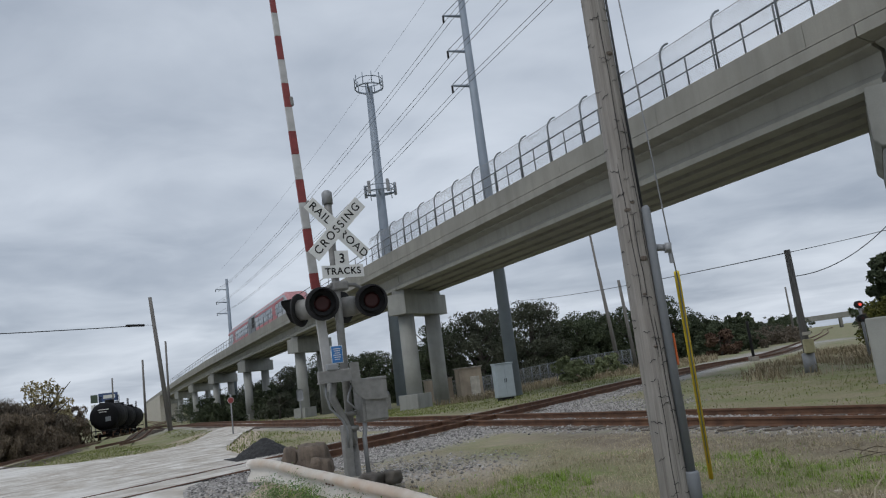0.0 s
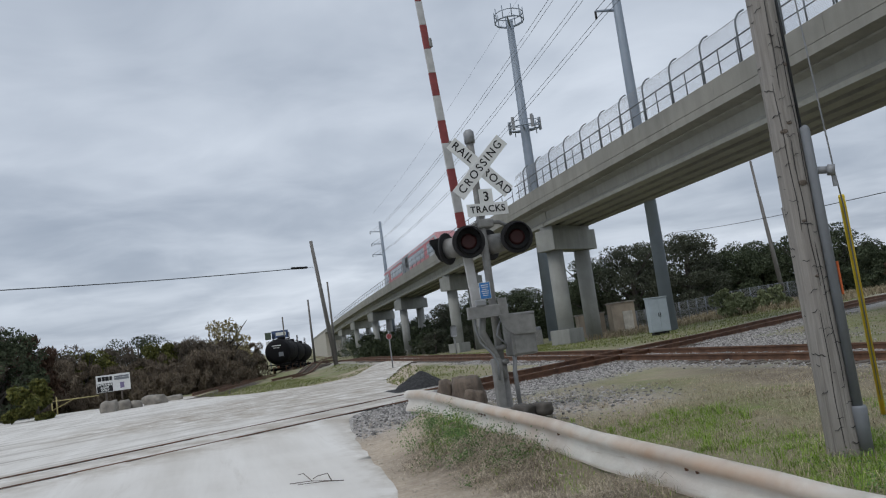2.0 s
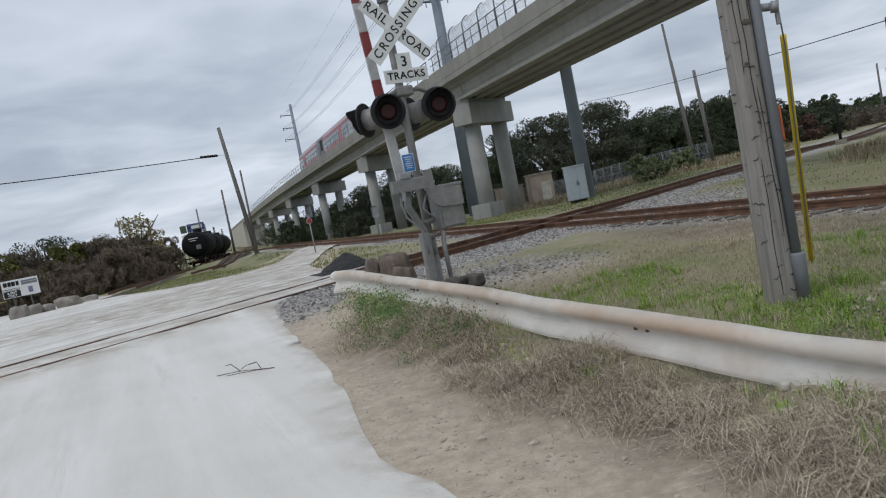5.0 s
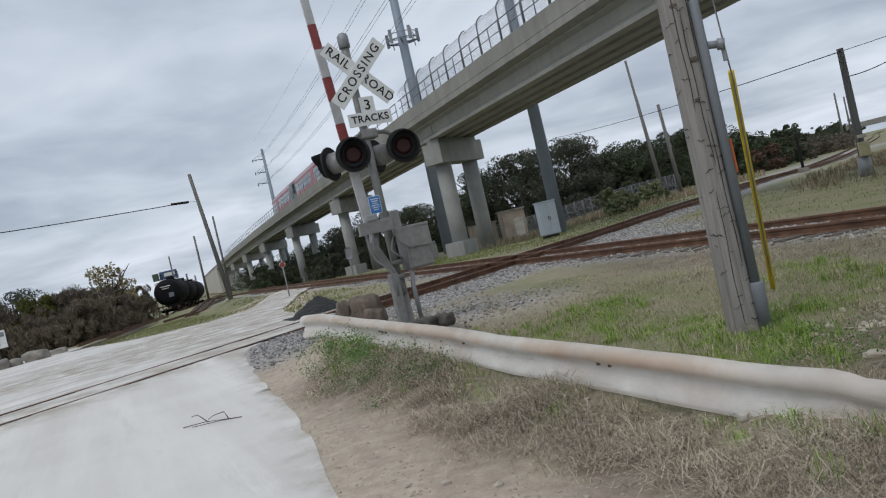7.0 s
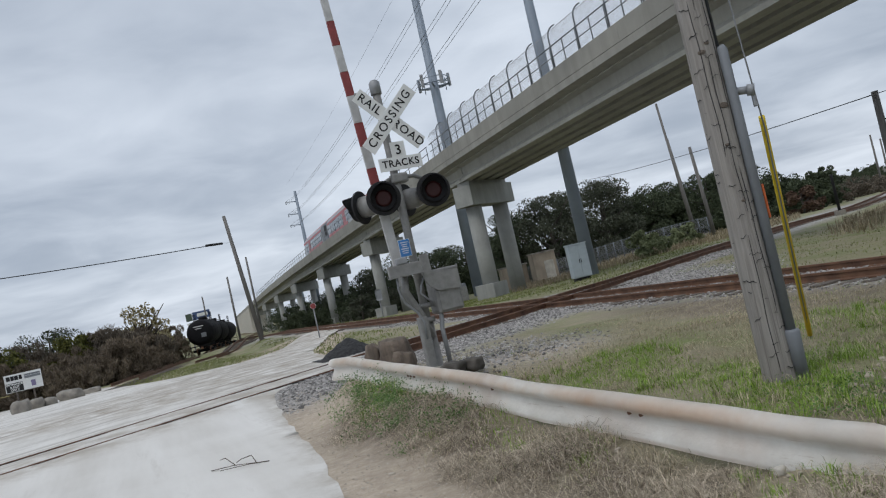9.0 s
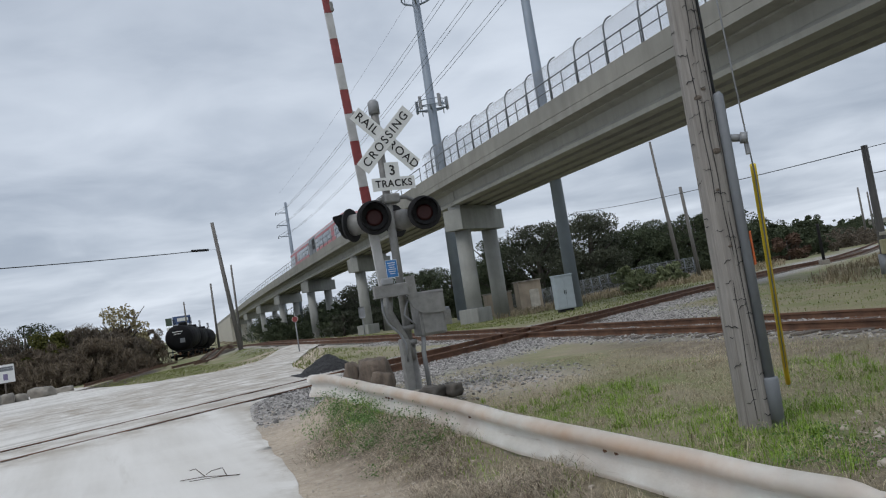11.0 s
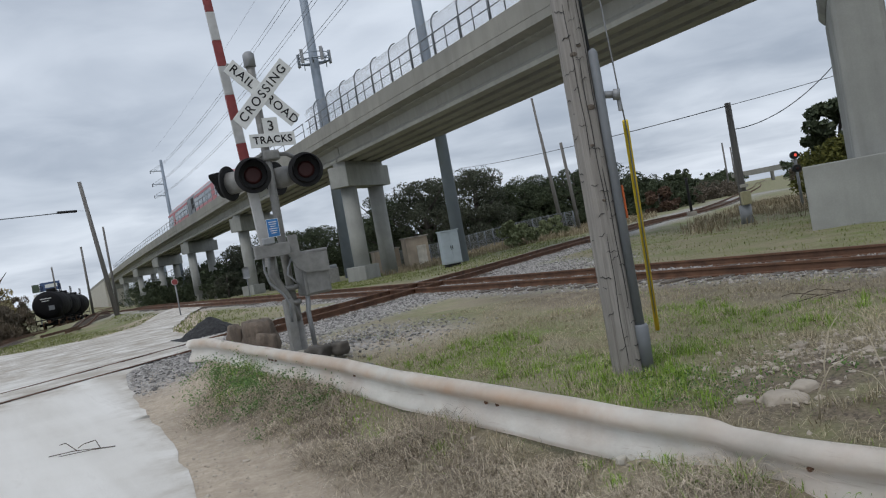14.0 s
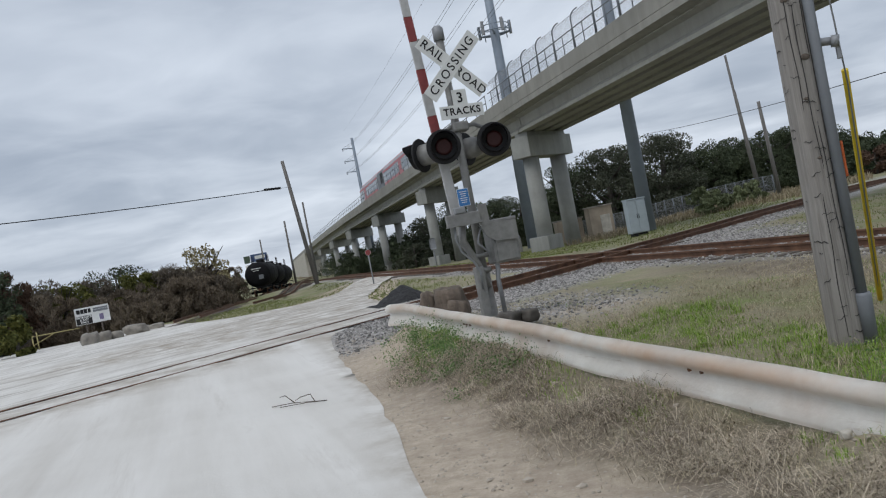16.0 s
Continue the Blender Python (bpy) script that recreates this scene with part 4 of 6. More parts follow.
rp, rp_top = wood_pole("utility_pole", 25.0, 29.8, 5.65, 0.15, "short weathered wooden pole with a pale meter box")
part("meter_box", box(nb(), (-0.02, -0.24, 0.95), (0.34, 0.2, 0.5), None, 0.03), plain("pale_yellow_box", (0.46, 0.42, 0.25), 0.5), rp, "pale yellow meter box")
part("sleeve", tube(nb(), [(0, 0, 0), (0, 0, 0.7)], 0.22, 14), m_galv, rp)
part("band", box(nb(), (0, -0.2, 1.4), (0.3, 0.06, 0.12), None, 0.01), m_pale, rp)
bp = thing("marker_post", Matrix.Translation(polar(21.4, 50)), "thin black post on a small concrete foot", "post")
part("post", tube(nb(), [(0, 0, 0), (0, 0, 2.3), (0, 0, 2.45)], [0.09, 0.08, 0.1], 10), m_black, bp)
part("foot", box(nb(), (0, 0, 0.12), (0.5, 0.5, 0.3), None, 0.03), m_rock, bp)

# cell tower
tw = thing("cell_tower", Matrix.Translation(polar(-4.4, 75, -0.9)) @ Matrix.Rotation(radians(0.4), 4, "Y"), "tall grey steel monopole with antenna platforms", "cell tower")
part("monopole", tube(nb(), [(0, 0, -0.5), (0, 0, 33.2)], [0.62, 0.36], 18), m_towersteel, tw)


def antenna_deck(z, r, n, h, panels):
    d = part("antenna_platform", tube(nb(), [(r * math.cos(a), r * math.sin(a), z) for a in (2 * math.pi * i / 12 for i in range(13))], 0.07, 6), m_towersteel, tw, "triangular antenna platform")
    for i in range(3):
        a = 2 * math.pi * i / 3 + 0.5
        part("beam", tube(nb(), [(0, 0, z - (0.7 if panels else 0.2)), (r * math.cos(a), r * math.sin(a), z)], 0.1, 6), m_towersteel, d)
    for i in range(n):
        a = 2 * math.pi * i / n
        p = (r * math.cos(a), r * math.sin(a))
        part("antenna_mount", tube(nb(), [(*p, z - 0.5 * (not panels)), (*p, z + h)], 0.05, 5), m_towersteel, d)
    part("guard_ring", tube(nb(), [(r * math.cos(a), r * math.sin(a), z + h * 0.62) for a in (2 * math.pi * i / 12 for i in range(13))], 0.045, 6), m_towersteel, d)
    if not panels:
        for i in range(5):
            a = 2 * math.pi * i / 5 + 0.3
            part("panel_antenna", box(nb(), (r * 1.05 * math.cos(a), r * 1.05 * math.sin(a), z + 0.35), (0.3, 0.25, 1.3), None, 0.03), m_galv, d)


antenna_deck(33.1, 1.5, 10, 1.3, True)
antenna_deck(21.7, 1.55, 8, 0.9, False)

# steel transmission poles
def steel_pole(az, d, top, r, arms, reach, label):
    b = polar(az, d)
    b.z = zg(b.x, b.y)
    t = thing("transmission_pole", Matrix.Translation(b), label, "transmission pole", "transmission poles")
    part("pole_shaft", tube(nb(), [(0, 0, -0.3), (0, 0, top - b.z)], [r, r * 0.5], 18), m_towersteel, t)
    tips = []
    side = Vector((-math.cos(radians(az)), math.sin(radians(az)), 0))
    for z in arms:
        e = side * reach + Vector((0, 0, z - b.z + 0.25))
        a = part("cross_arm", tube(nb(), [(0, 0, z - b.z), e], [0.11, 0.07], 8), m_towersteel, t)
        part("insulator", tube(nb(), [e, e + Vector((0, 0, -0.5))], 0.07, 8), m_black, a)
        part("brace", tube(nb(), [e + Vector((0, 0, 0.02)), Vector((0, 0, z - b.z + 1.3)) + side * 0.1], 0.02, 5), m_wire, a)
        tips.append(b + e + Vector((0, 0, -0.5)))
    return tips


near_tips = steel_pole(4.15, 46, 27.5, 0.42, (19.7, 22.1, 24.6), 1.35, "tall tapered blue-grey steel transmission pole behind the viaduct")
far_tips = steel_pole(-16.45, 150, 25.0, 0.5, (18.2, 20.4, 22.9), 2.2, "distant steel transmission pole with three side arms")
steel_pole(-17.5, 330, 21, 0.6, (15, 17, 19), 2.5, "very distant steel transmission pole")


def wire(a, b, sag, r=0.012, label="thin dark overhead power wire", n=20):
    a, b = Vector(a), Vector(b)
    pts = [a.lerp(b, i / n) - Vector((0, 0, 4 * sag * (i / n) * (1 - i / n))) for i in range(n + 1)]
    w = finish(tube(nb(), pts, r, 5), "power_wire", m_wire)
    return tagged(w, label, "wire", "overhead wires")


beyond = Vector((43, -40, 32))
for a, b, h in zip(near_tips, far_tips, (0, 2.4, 4.8)):
    for du in (0.0, 0.4):
        o = Vector((du, du * 0.4, 0.12 * du))
        wire(a + o, b + o, 1.6, 0.016, "thin overhead transmission wire")
        wire(a + o, beyond + Vector((0, 0, h - 6)) + o, 1.0, 0.016, "thin overhead transmission wire")
wire(near_tips[2] + Vector((1.3, 0, 4.5)), far_tips[2] + Vector((1, 0, 4)), 1.2, 0.009, "thin overhead earth wire")
p = polar(-21.86, 66, 1.55 + 66 * math.tan(radians(6.05)))
q = polar(-22.45, 65, 1.55 + 65 * math.tan(radians(6.1)))
wire(q, polar(-58, 50, 7.6), 0.3, 0.035, "thick dark overhead cable from the leaning pole")
wire(p, q, 0.0, 0.012, "thin strain wire on the leaning pole")
ins = finish(tube(nb(), [q, q.lerp(polar(-58, 50, 7.6), 0.045)], 0.1, 8), "strain_insulator", m_black)
tagged(ins, "black strain insulator on the overhead cable", "insulator")
wire(rp_top + Vector((0, 0, -0.1)), polar(5.5, 75, 1.55 + 75 * math.tan(radians(4.8))), 0.25, 0.018)
wire(rp_top + Vector((0, 0, -0.1)), polar(36, 34, 1.55 + 34 * math.tan(radians(6.2))), 0.05, 0.012)
wire(polar(25.1, 29.8, 3.5), polar(32.2, 28, 4.9), 0.42, 0.016, "slack drooping service wire")

# ---- cabinet, huts and signs behind the tracks ----
p = polar(3.36, 41.5)
cab = thing("signal_cabinet", frame_at((p.x, p.y, zg(p.x, p.y) + 0.12), (0.97, 0.24, 0)), "pale grey steel signal cabinet with two doors", "cabinet")
part("body", box(nb(), (0, 0, 0.95), (1.0, 0.7, 1.8), None, 0.02), m_cab, cab)
for x in (-0.245, 0.245):
    d = part("door", box(nb(), (x, -0.362, 0.95), (0.475, 0.02, 1.7), None, 0.006), m_cab, cab)
    part("handle", box(nb(), (x * 0.2, -0.385, 0.95), (0.03, 0.03, 0.22), None, 0.006), m_black, d)
part("roof", box(nb(), (0, 0, 1.88), (1.08, 0.8, 0.07), None, 0.02), m_cab, cab)
part("legs", box(nb(), (0, 0, -0.05), (0.8, 0.5, 0.25)), m_black, cab)

m_tan = concrete("tan_block", (0.42, 0.35, 0.27), (0.3, 0.25, 0.2), 3)
for az, d, w, h, lab in ((-1.6, 66, 2.2, 1.9, "small tan block hut with a flat roof"), (0.75, 64, 1.9, 2.5, "tan block utility hut by the fence")):
    p = polar(az, d)
    hut = thing("utility_hut", frame_at((p.x, p.y, zg(p.x, p.y)), (0.98, 0.2, 0)), lab, "hut", "utility huts")
    part("wall", box(nb(), (0, 0, h / 2), (w, 2.0, h), None, 0.02), m_tan, hut)
    part("roof", box(nb(), (0, 0, h + 0.06), (w + 0.2, 2.2, 0.12), None, 0.02), m_rock, hut)
    part("door", box(nb(), (0.3, -1.02, 0.9), (0.8, 0.06, 1.8), None, 0.01), m_pale, hut)
p = polar(-6.4, 62)
hut = thing("equipment_box", frame_at((p.x, p.y, zg(p.x, p.y)), (0.98, 0.1, 0)), "low grey equipment box with a pitched lid", "equipment box")
part("body", box(nb(), (0, 0, 0.6), (2.4, 1.4, 1.2), None, 0.03), m_signal, hut)
part("lid", box(nb(), (0.3, 0, 1.3), (1.7, 1.3, 0.35), None, 0.12), m_pvc, hut)

cf = thing("chain_link_fence", Matrix(), "low chain-link fence before the trees", "fence", kind="structure")
for i in range(26):
    p = polar(-2.5 + i * 0.62, 68 - 0.1 * i)
    z = zg(p.x, p.y)
    part("post", tube(nb(), [(p.x, p.y, z - 0.1), (p.x, p.y, z + 1.7)], 0.045, 6), m_fence, cf)
for h in (0.1, 0.9, 1.65):
    pts = [polar(-2.5 + i * 0.62, 68 - 0.1 * i) for i in range(26)]
    part("rail_tube", tube(nb(), [(p.x, p.y, zg(p.x, p.y) + h) for p in pts], 0.025, 5), m_fence, cf)
bm = nb()
for i in range(25 * 12):
    p, q = polar(-2.5 + i * 0.62 / 12, 67.9), polar(-2.5 + (i + 10) * 0.62 / 12, 67.9)
    zp, zq = zg(p.x, p.y), zg(q.x, q.y)
    for a, b in ((0.1, 1.65), (1.65, 0.1)):
        tube(bm, [(p.x, p.y, zp + a), (q.x, q.y, zq + b)], 0.006, 3, False)
tagged(part("chain_link", bm, m_galv, cf), kind="stuff")


def post_sign(az, d, h, name, label, build):
    p = polar(az, d)
    t = thing(name, frame_at((p.x, p.y, zg(p.x, p.y)), (math.cos(radians(az)), -math.sin(radians(az)), 0)), label, "sign")
    part("post", tube(nb(), [(0, 0, -0.2), (0, 0, h)], 0.035, 8), m_galv, t)
    build(t, h)
    return t


def octagon(t, h):
    bm = nb()
    tube(bm, [(0, -0.05, h - 0.3), (0, -0.062, h - 0.3)], 0.15, 8)
    part("sign_face", bm, m_red, t, "faded red octagonal sign face")
    part("sign_rim", tube(nb(), [(0, -0.045, h - 0.3), (0, -0.05, h - 0.3)], 0.165, 8), m_signwhite, t)


def strip(t, h):
    part("sign_face", box(nb(), (0, -0.05, h - 0.35), (0.4, 0.015, 0.7), None, 0.1), m_galv, t)


post_sign(-17.0, 40, 2.0, "stop_sign", "faded red stop sign on a thin post by the track", octagon)
post_sign(-12.0, 46, 1.8, "marker_sign", "grey rounded marker sign on a thin post", strip)

# red railway signal by the wide pier
p = polar(28.65, 34)
rs = thing("railway_signal", Matrix.Translation(p), "black railway signal with two round heads on a post", "railway signal")
part("post", tube(nb(), [(0, 0, 0), (0, 0, 2.3)], 0.06, 8), m_galv, rs)
k = Mat("lit_red_lens", 0.3)
k.b.inputs["Emission Color"].default_value = (1.0, 0.12, 0.08, 1)
k.b.inputs["Emission Strength"].default_value = 0.8
m_litred = k.done((0.5, 0.03, 0.03))
for z in (2.25, 1.7):
    h = part("signal_head", tube(nb(), [(0, -0.08, z), (0, 0.12, z)], 0.15, 16), m_black, rs)
    part("lens", tube(nb(), [(0, -0.1, z), (0, -0.08, z)], 0.06, 10), m_litred if z > 2 else m_lens, h)

# ---- tank cars on the siding ----


def tank_car(s, label):
    seg_len = [0.0]
    for a, b in zip(PATH_C, PATH_C[1:]):
        seg_len.append(seg_len[-1] + math.dist(a, b))
    def at(q):
        return (float(np.interp(q, seg_len, [p[0] for p in PATH_C])), float(np.interp(q, seg_len, [p[1] for p in PATH_C])))
    a, b = at(s), at(s + 14)
    t = Vector((b[0] - a[0], b[1] - a[1], 0)).normalized()
    z = zg(a[0], a[1]) + 0.17
    z2 = zg(b[0], b[1]) + 0.17
    car = thing("tank_car", frame_at((a[0], a[1], (z + z2) / 2), t), label, "tank car", "parked tank cars")
    R, zc = 1.52, 2.62
    tank = part("tank", tube(nb(), [(0.35, 0, zc), (0.42, 0, zc), (0.62, 0, zc), (0.95, 0, zc), (13.0, 0, zc), (13.35, 0, zc), (13.55, 0, zc), (13.6, 0, zc)], [0.5, 1.05, 1.38, R, R, 1.38, 1.05, 0.5], 36), m_tankblack, car, "black cylindrical tank with domed ends")
    for x in (3.2, 7.0, 10.8):
        part("band", tube(nb(), [(x - 0.08, 0, zc), (x + 0.08, 0, zc)], R + 0.015, 36), m_tankblack, tank)
    part("text_bar", box(nb(), (0.36, 0.05, zc + 0.75), (0.06, 1.1, 0.09)), m_signwhite, tank)
    part("text_bar", box(nb(), (0.33, 0.1, zc + 0.5), (0.06, 0.7, 0.07)), m_signwhite, tank)
    part("placard", box(nb(), (0.34, -0.4, zc - 0.3), (0.06, 0.55, 0.5)), m_pvc, tank)
    part("sill", box(nb(), (7, 0, 0.98), (14.0, 0.6, 0.3), None, 0.03), m_tankblack, car)
    for x in (0.15, 13.85):
        part("end_platform", box(nb(), (x, 0, 1.12), (0.5, 2.8, 0.12), None, 0.02), m_tankblack, car)
        part("coupler", box(nb(), (x + (-0.45 if x < 1 else 0.45), 0, 0.85), (0.6, 0.25, 0.28), None, 0.04), m_rail, car)
        for y in (-1.3, 1.3):
            part("ladder_rail", tube(nb(), [(x, y, 0.6), (x, y, 2.4)], 0.03, 6), m_tankblack, car)
    part("dome", tube(nb(), [(7, 0, zc + 1.4), (7, 0, zc + 1.85), (7, 0, zc + 1.9)], [0.5, 0.5, 0.35], 18), m_tankblack, car)
    wk = part("walkway", box(nb(), (7, 0, zc + 1.55), (2.6, 1.9, 0.06)), m_tankblack, car)
    for x in (5.7, 7.0, 8.3):
        for y in (-0.95, 0.95):
            part("rail_post", tube(nb(), [(x, y, zc + 1.3), (x, y, zc + 2.3)], 0.035, 6), m_tankblack, wk)
    for y in (-0.95, 0.95):
        part("hand_rail", tube(nb(), [(5.7, y, zc + 2.3), (8.3, y, zc + 2.3)], 0.035, 6), m_tankblack, wk)
    for x in (2.2, 11.8):
        tr = part("truck_frame", box(nb(), (x, 0, 0.55), (2.4, 2.3, 0.3), None, 0.08), m_tankblack, car)
        for dx in (-0.85, 0.85):
            for y in (-0.75, 0.75):
                part("wheel", tube(nb(), [(x + dx, y - 0.06, 0.44), (x + dx, y + 0.06, 0.44)], 0.44, 20), m_rail, tr)
    return car


for i, s0 in enumerate((47.4, 62.4, 77.4)):
    tank_car(s0, "black railway tank car standing on the siding" if i else "black railway tank car with white stencilling on its end")

# ---- billboard, pale wall and far things at the end of the siding ----
p = polar(-25.1, 170)
bb = thing("billboard", frame_at((p.x, p.y, zg(p.x, p.y)), (0.92, 0.4, 0)), "distant billboard with coloured panels on posts", "billboard")
for x in (-2, 2):
    part("post", tube(nb(), [(x, 0, -0.3), (x, 0, 6)], 0.15, 8), m_galv, bb)
part("panel", box(nb(), (0.6, 0, 7.2), (3.6, 0.2, 1.7)), plain("board_blue", (0.06, 0.1, 0.22), 0.5, 0, 0.3, 0.8), bb)
part("panel", box(nb(), (-2.0, 0, 7.1), (1.3, 0.22, 1.6)), plain("board_green", (0.07, 0.1, 0.07), 0.5, 0, 0.3, 0.8), bb)
part("panel", box(nb(), (0, 0, 5.4), (5.2, 0.2, 1.0)), m_signwhite, bb)
part("text_bar", box(nb(), (0.8, -0.12, 7.3), (2.2, 0.05, 0.7)), m_signwhite, bb)
s0 = V_END
part("abutment", vsweep(nb(), s0 + 0.1, s0 + 70, [(0.0, -9.0), (0.0, -0.8), (V_W, -0.8), (V_W, -9.0)]), m_pale, viaduct, "pale concrete abutment wall")
part("parapet", vsweep(nb(), s0 + 0.1, s0 + 70, PARAPET), m_concrete, viaduct)

ov = thing("far_overpass", Matrix(), "long low road overpass far beyond the curving track", "overpass", kind="structure")
a, b = polar(19.5, 420), polar(40, 300)
part("deck", sweep(nb(), [(*a.xy, 5.2), (*polar(29, 350).xy, 5.2), (*b.xy, 5.4)], [(-5, -1.2), (-5, 1.0), (5, 1.0), (5, -1.2)]), m_concrete, ov)
for i in range(8):
    p = polar(20.5 + i * 2.2, 408 - i * 12)
    part("pier", box(nb(), (p.x, p.y, 1.8), (1.2, 1.2, 5.6)), m_concrete, ov)

# ---- plants ----
rng = np.random.default_rng(5)


def leaf_mesh(name, centres, size, mat, parent=None, slim=False):
    """Many small leaf clumps, or slim upright twigs, each a bent quad, round the given centres."""
    n = len(centres)
    a = rng.normal(size=(n, 3)) + ((0, 0, 1.6) if slim else (0, 0, 0))
    wide = 0.14 if slim else 0.55
    a /= np.linalg.norm(a, axis=1)[:, None]
    b = np.cross(a, rng.normal(size=(n, 3)))
    b /= np.linalg.norm(b, axis=1)[:, None]
    s = (size * rng.uniform(0.5, 1.3, n))[:, None]
    v = np.stack([centres - a * s, centres + b * s * wide, centres + a * s, centres - b * s * wide + np.cross(a, b) * s * wide * 0.55], 1).reshape(-1, 3)
    f = np.arange(4 * n).reshape(n, 4)
    me = bpy.data.meshes.new(name)
    me.from_pydata(v.tolist(), [], f.tolist())
    me.materials.append(mat)
    ob = new(name, me)
    if parent is not None:
        ob.parent = parent
    return ob


def crown_points(h0, h1, w, lumps, per, squash=1.0):
    """Points of an uneven crown: lumps spread over a dome, each a soft ball of points."""
    pts = []
    for _ in range(lumps):
        a, r = rng.uniform(0, 2 * math.pi), math.sqrt(rng.uniform(0.02, 1))
        t = rng.uniform(0, 1)
        env = 0.97 * math.sin(math.pi * (0.3 + 0.6 * t)) ** 0.7
        c = np.array([math.cos(a) * r * env * w, math.sin(a) * r * env * w * squash, h0 + (h1 - h0) * t])
        rad = rng.uniform(0.16, 0.34) * w
        q = rng.normal(size=(per, 3))
        q /= np.linalg.norm(q, axis=1)[:, None]
        pts.append(c + q * (rad * rng.uniform(0.55, 1.0, per) ** 0.6)[:, None] * (1, 1, 0.75))
    return np.concatenate(pts)


def tree(az, d, top_el, w, mat, label, lumps=40, per=150, size=0.17, low=0.12, bare=False, name="tree", cat="tree", slim=False):
    p = polar(az, d)
    g = zg(p.x, p.y)
    h = 1.55 + d * math.tan(radians(top_el)) - g
    t = thing(name, Matrix.Translation((p.x, p.y, g)), label, cat)
    bm = nb()
    tube(bm, [(0, 0, -0.2), (0.1, 0, h * 0.25), (0.0, 0.1, h * 0.55), (0.15, 0, h * 0.8)], [0.05 * h ** 0.9, 0.04 * h ** 0.9, 0.028 * h ** 0.9, 0.03], 8)
    for i in range(9 if not bare else 22):
        a, z0 = rng.uniform(0, 6.28), h * rng.uniform(0.15, 0.55)
        l = w * rng.uniform(0.5, 0.95)
        e = Vector((math.cos(a) * l, math.sin(a) * l, min(h * 0.95, z0 + h * rng.uniform(0.2, 0.42))))
        m = e * 0.5 + Vector((0, 0, z0 * 0.45))
        tube(bm, [(0, 0.03, z0), m, e], [0.018 * h, 0.011 * h, 0.004 * h], 5)
    part("trunk", bm, m_bark, t)
    c = leaf_mesh("crown", crown_points(h * low, max(h * 0.5, h - 0.21 * w), w, lumps, per), size, mat, t, slim)
    return t


OAK = "dense dark green live oak behind the tracks"
for az, d, el, w, mt in ((-0.9, 84, 4.1, 3.2, m_oak), (1.9, 82, 4.9, 3.3, m_oakgrey), (3.8, 90, 4.6, 3.2, m_oak), (5.9, 80, 4.95, 3.3, m_oakgrey), (7.7, 92, 3.0, 2.6, m_oak), (9.3, 84, 3.35, 3.0, m_oak),
                         (11.0, 88, 3.3, 2.8, m_oak), (13.4, 86, 3.7, 3.2, m_oak), (15.4, 92, 3.7, 3.2, m_oak), (17.3, 96, 2.3, 3.2, m_oak), (19.2, 110, 1.4, 3.8, m_oak), (21.3, 130, 1.05, 4.4, m_oakgrey)):
    tree(az, d, el, w * 1.25, mt, OAK, low=0.0, lumps=74, per=300, size=0.115)
for az, d, el, w, mt in ((-2.8, 100, 2.6, 3.8, m_oak), (-4.9, 104, 2.5, 4.4, m_oak), (-7.2, 104, 2.55, 4.4, m_oak), (-9.3, 108, 2.75, 4.6, m_oak), (-11.8, 118, 2.2, 4.8, m_oakgrey), (-14.0, 130, 1.5, 5.0, m_oak), (-16.2, 150, 1.1, 5.5, m_oakgrey), (-18.6, 170, 0.8, 6.0, m_oak)):
    tree(az, d, el, w * 1.2, mt, "dark green tree beyond the viaduct", low=0.0, lumps=66, per=260, size=0.13)
BR = "tangled leafless brush at the edge of the yard"
for az, d, el, w, mt, lab in ((-48.5, 62, 4.9, 4.2, m_oak, "dark green tree at the edge of the yard"), (-45.6, 62, 5.1, 3.4, m_brownleaf, BR), (-43.8, 60, 4.2, 3.2, m_oak, "dark green tree at the edge of the yard"), (-42.0, 64, 3.5, 3.0, m_redleaf, "russet bush at the edge of the yard"),
                              (-40.2, 66, 2.5, 3.2, m_brownleaf, BR), (-38.4, 68, 2.2, 3.0, m_yellowleaf, "yellow-green bush behind the entrance sign"), (-36.8, 84, 2.0, 3.6, m_brownleaf, BR), (-34.9, 96, 2.9, 4.4, m_oak, "dark green tree behind the brush"),
                              (-33.2, 72, 1.9, 2.6, m_yellowleaf, "yellow-green bush among bare brush"), (-31.6, 72, 2.0, 2.8, m_brownleaf, BR), (-30.4, 74, 1.4, 2.6, m_brownleaf, BR), (-28.9, 76, 1.2, 2.6, m_brownleaf, BR), (-27.9, 92, 1.1, 1.8, m_redleaf, "russet bush beside the tank cars"), (-27.9, 98, 0.9, 1.6, m_yellowleaf, "yellow-green bush beside the tank cars")):
    tree(az, d, el, w, mt, lab, low=0.0, lumps=52, bare=mt in (m_brownleaf,), size=0.12 if mt in (m_oak, m_yellowleaf) else 0.24, per=210, slim=mt not in (m_oak, m_yellowleaf))
m_paleleaf = leafmat("pale_sparse_leaves", (0.2, 0.165, 0.075), (0.5, 0.44, 0.26))
tree(-29.0, 82, 3.1, 2.9, m_paleleaf, "half-bare tree with pale yellow autumn leaves", lumps=46, per=40, size=0.16, low=0.3, bare=True)
tree(-41.6, 50, 0.6, 1.6, m_yellowleaf, "yellow-green shrub by the yard gate", lumps=18, size=0.16, low=0.02, name="shrub", cat="shrub")
tree(8.6, 52, 0.35, 1.5, m_bushleaf, "rounded grey-green shrub beside the track", lumps=26, size=0.13, low=0.02, name="shrub", cat="shrub")
tree(11.3, 58, 0.0, 1.2, m_bushleaf, "grey-green shrub at the foot of the poles", lumps=20, size=0.13, low=0.02, name="shrub", cat="shrub")
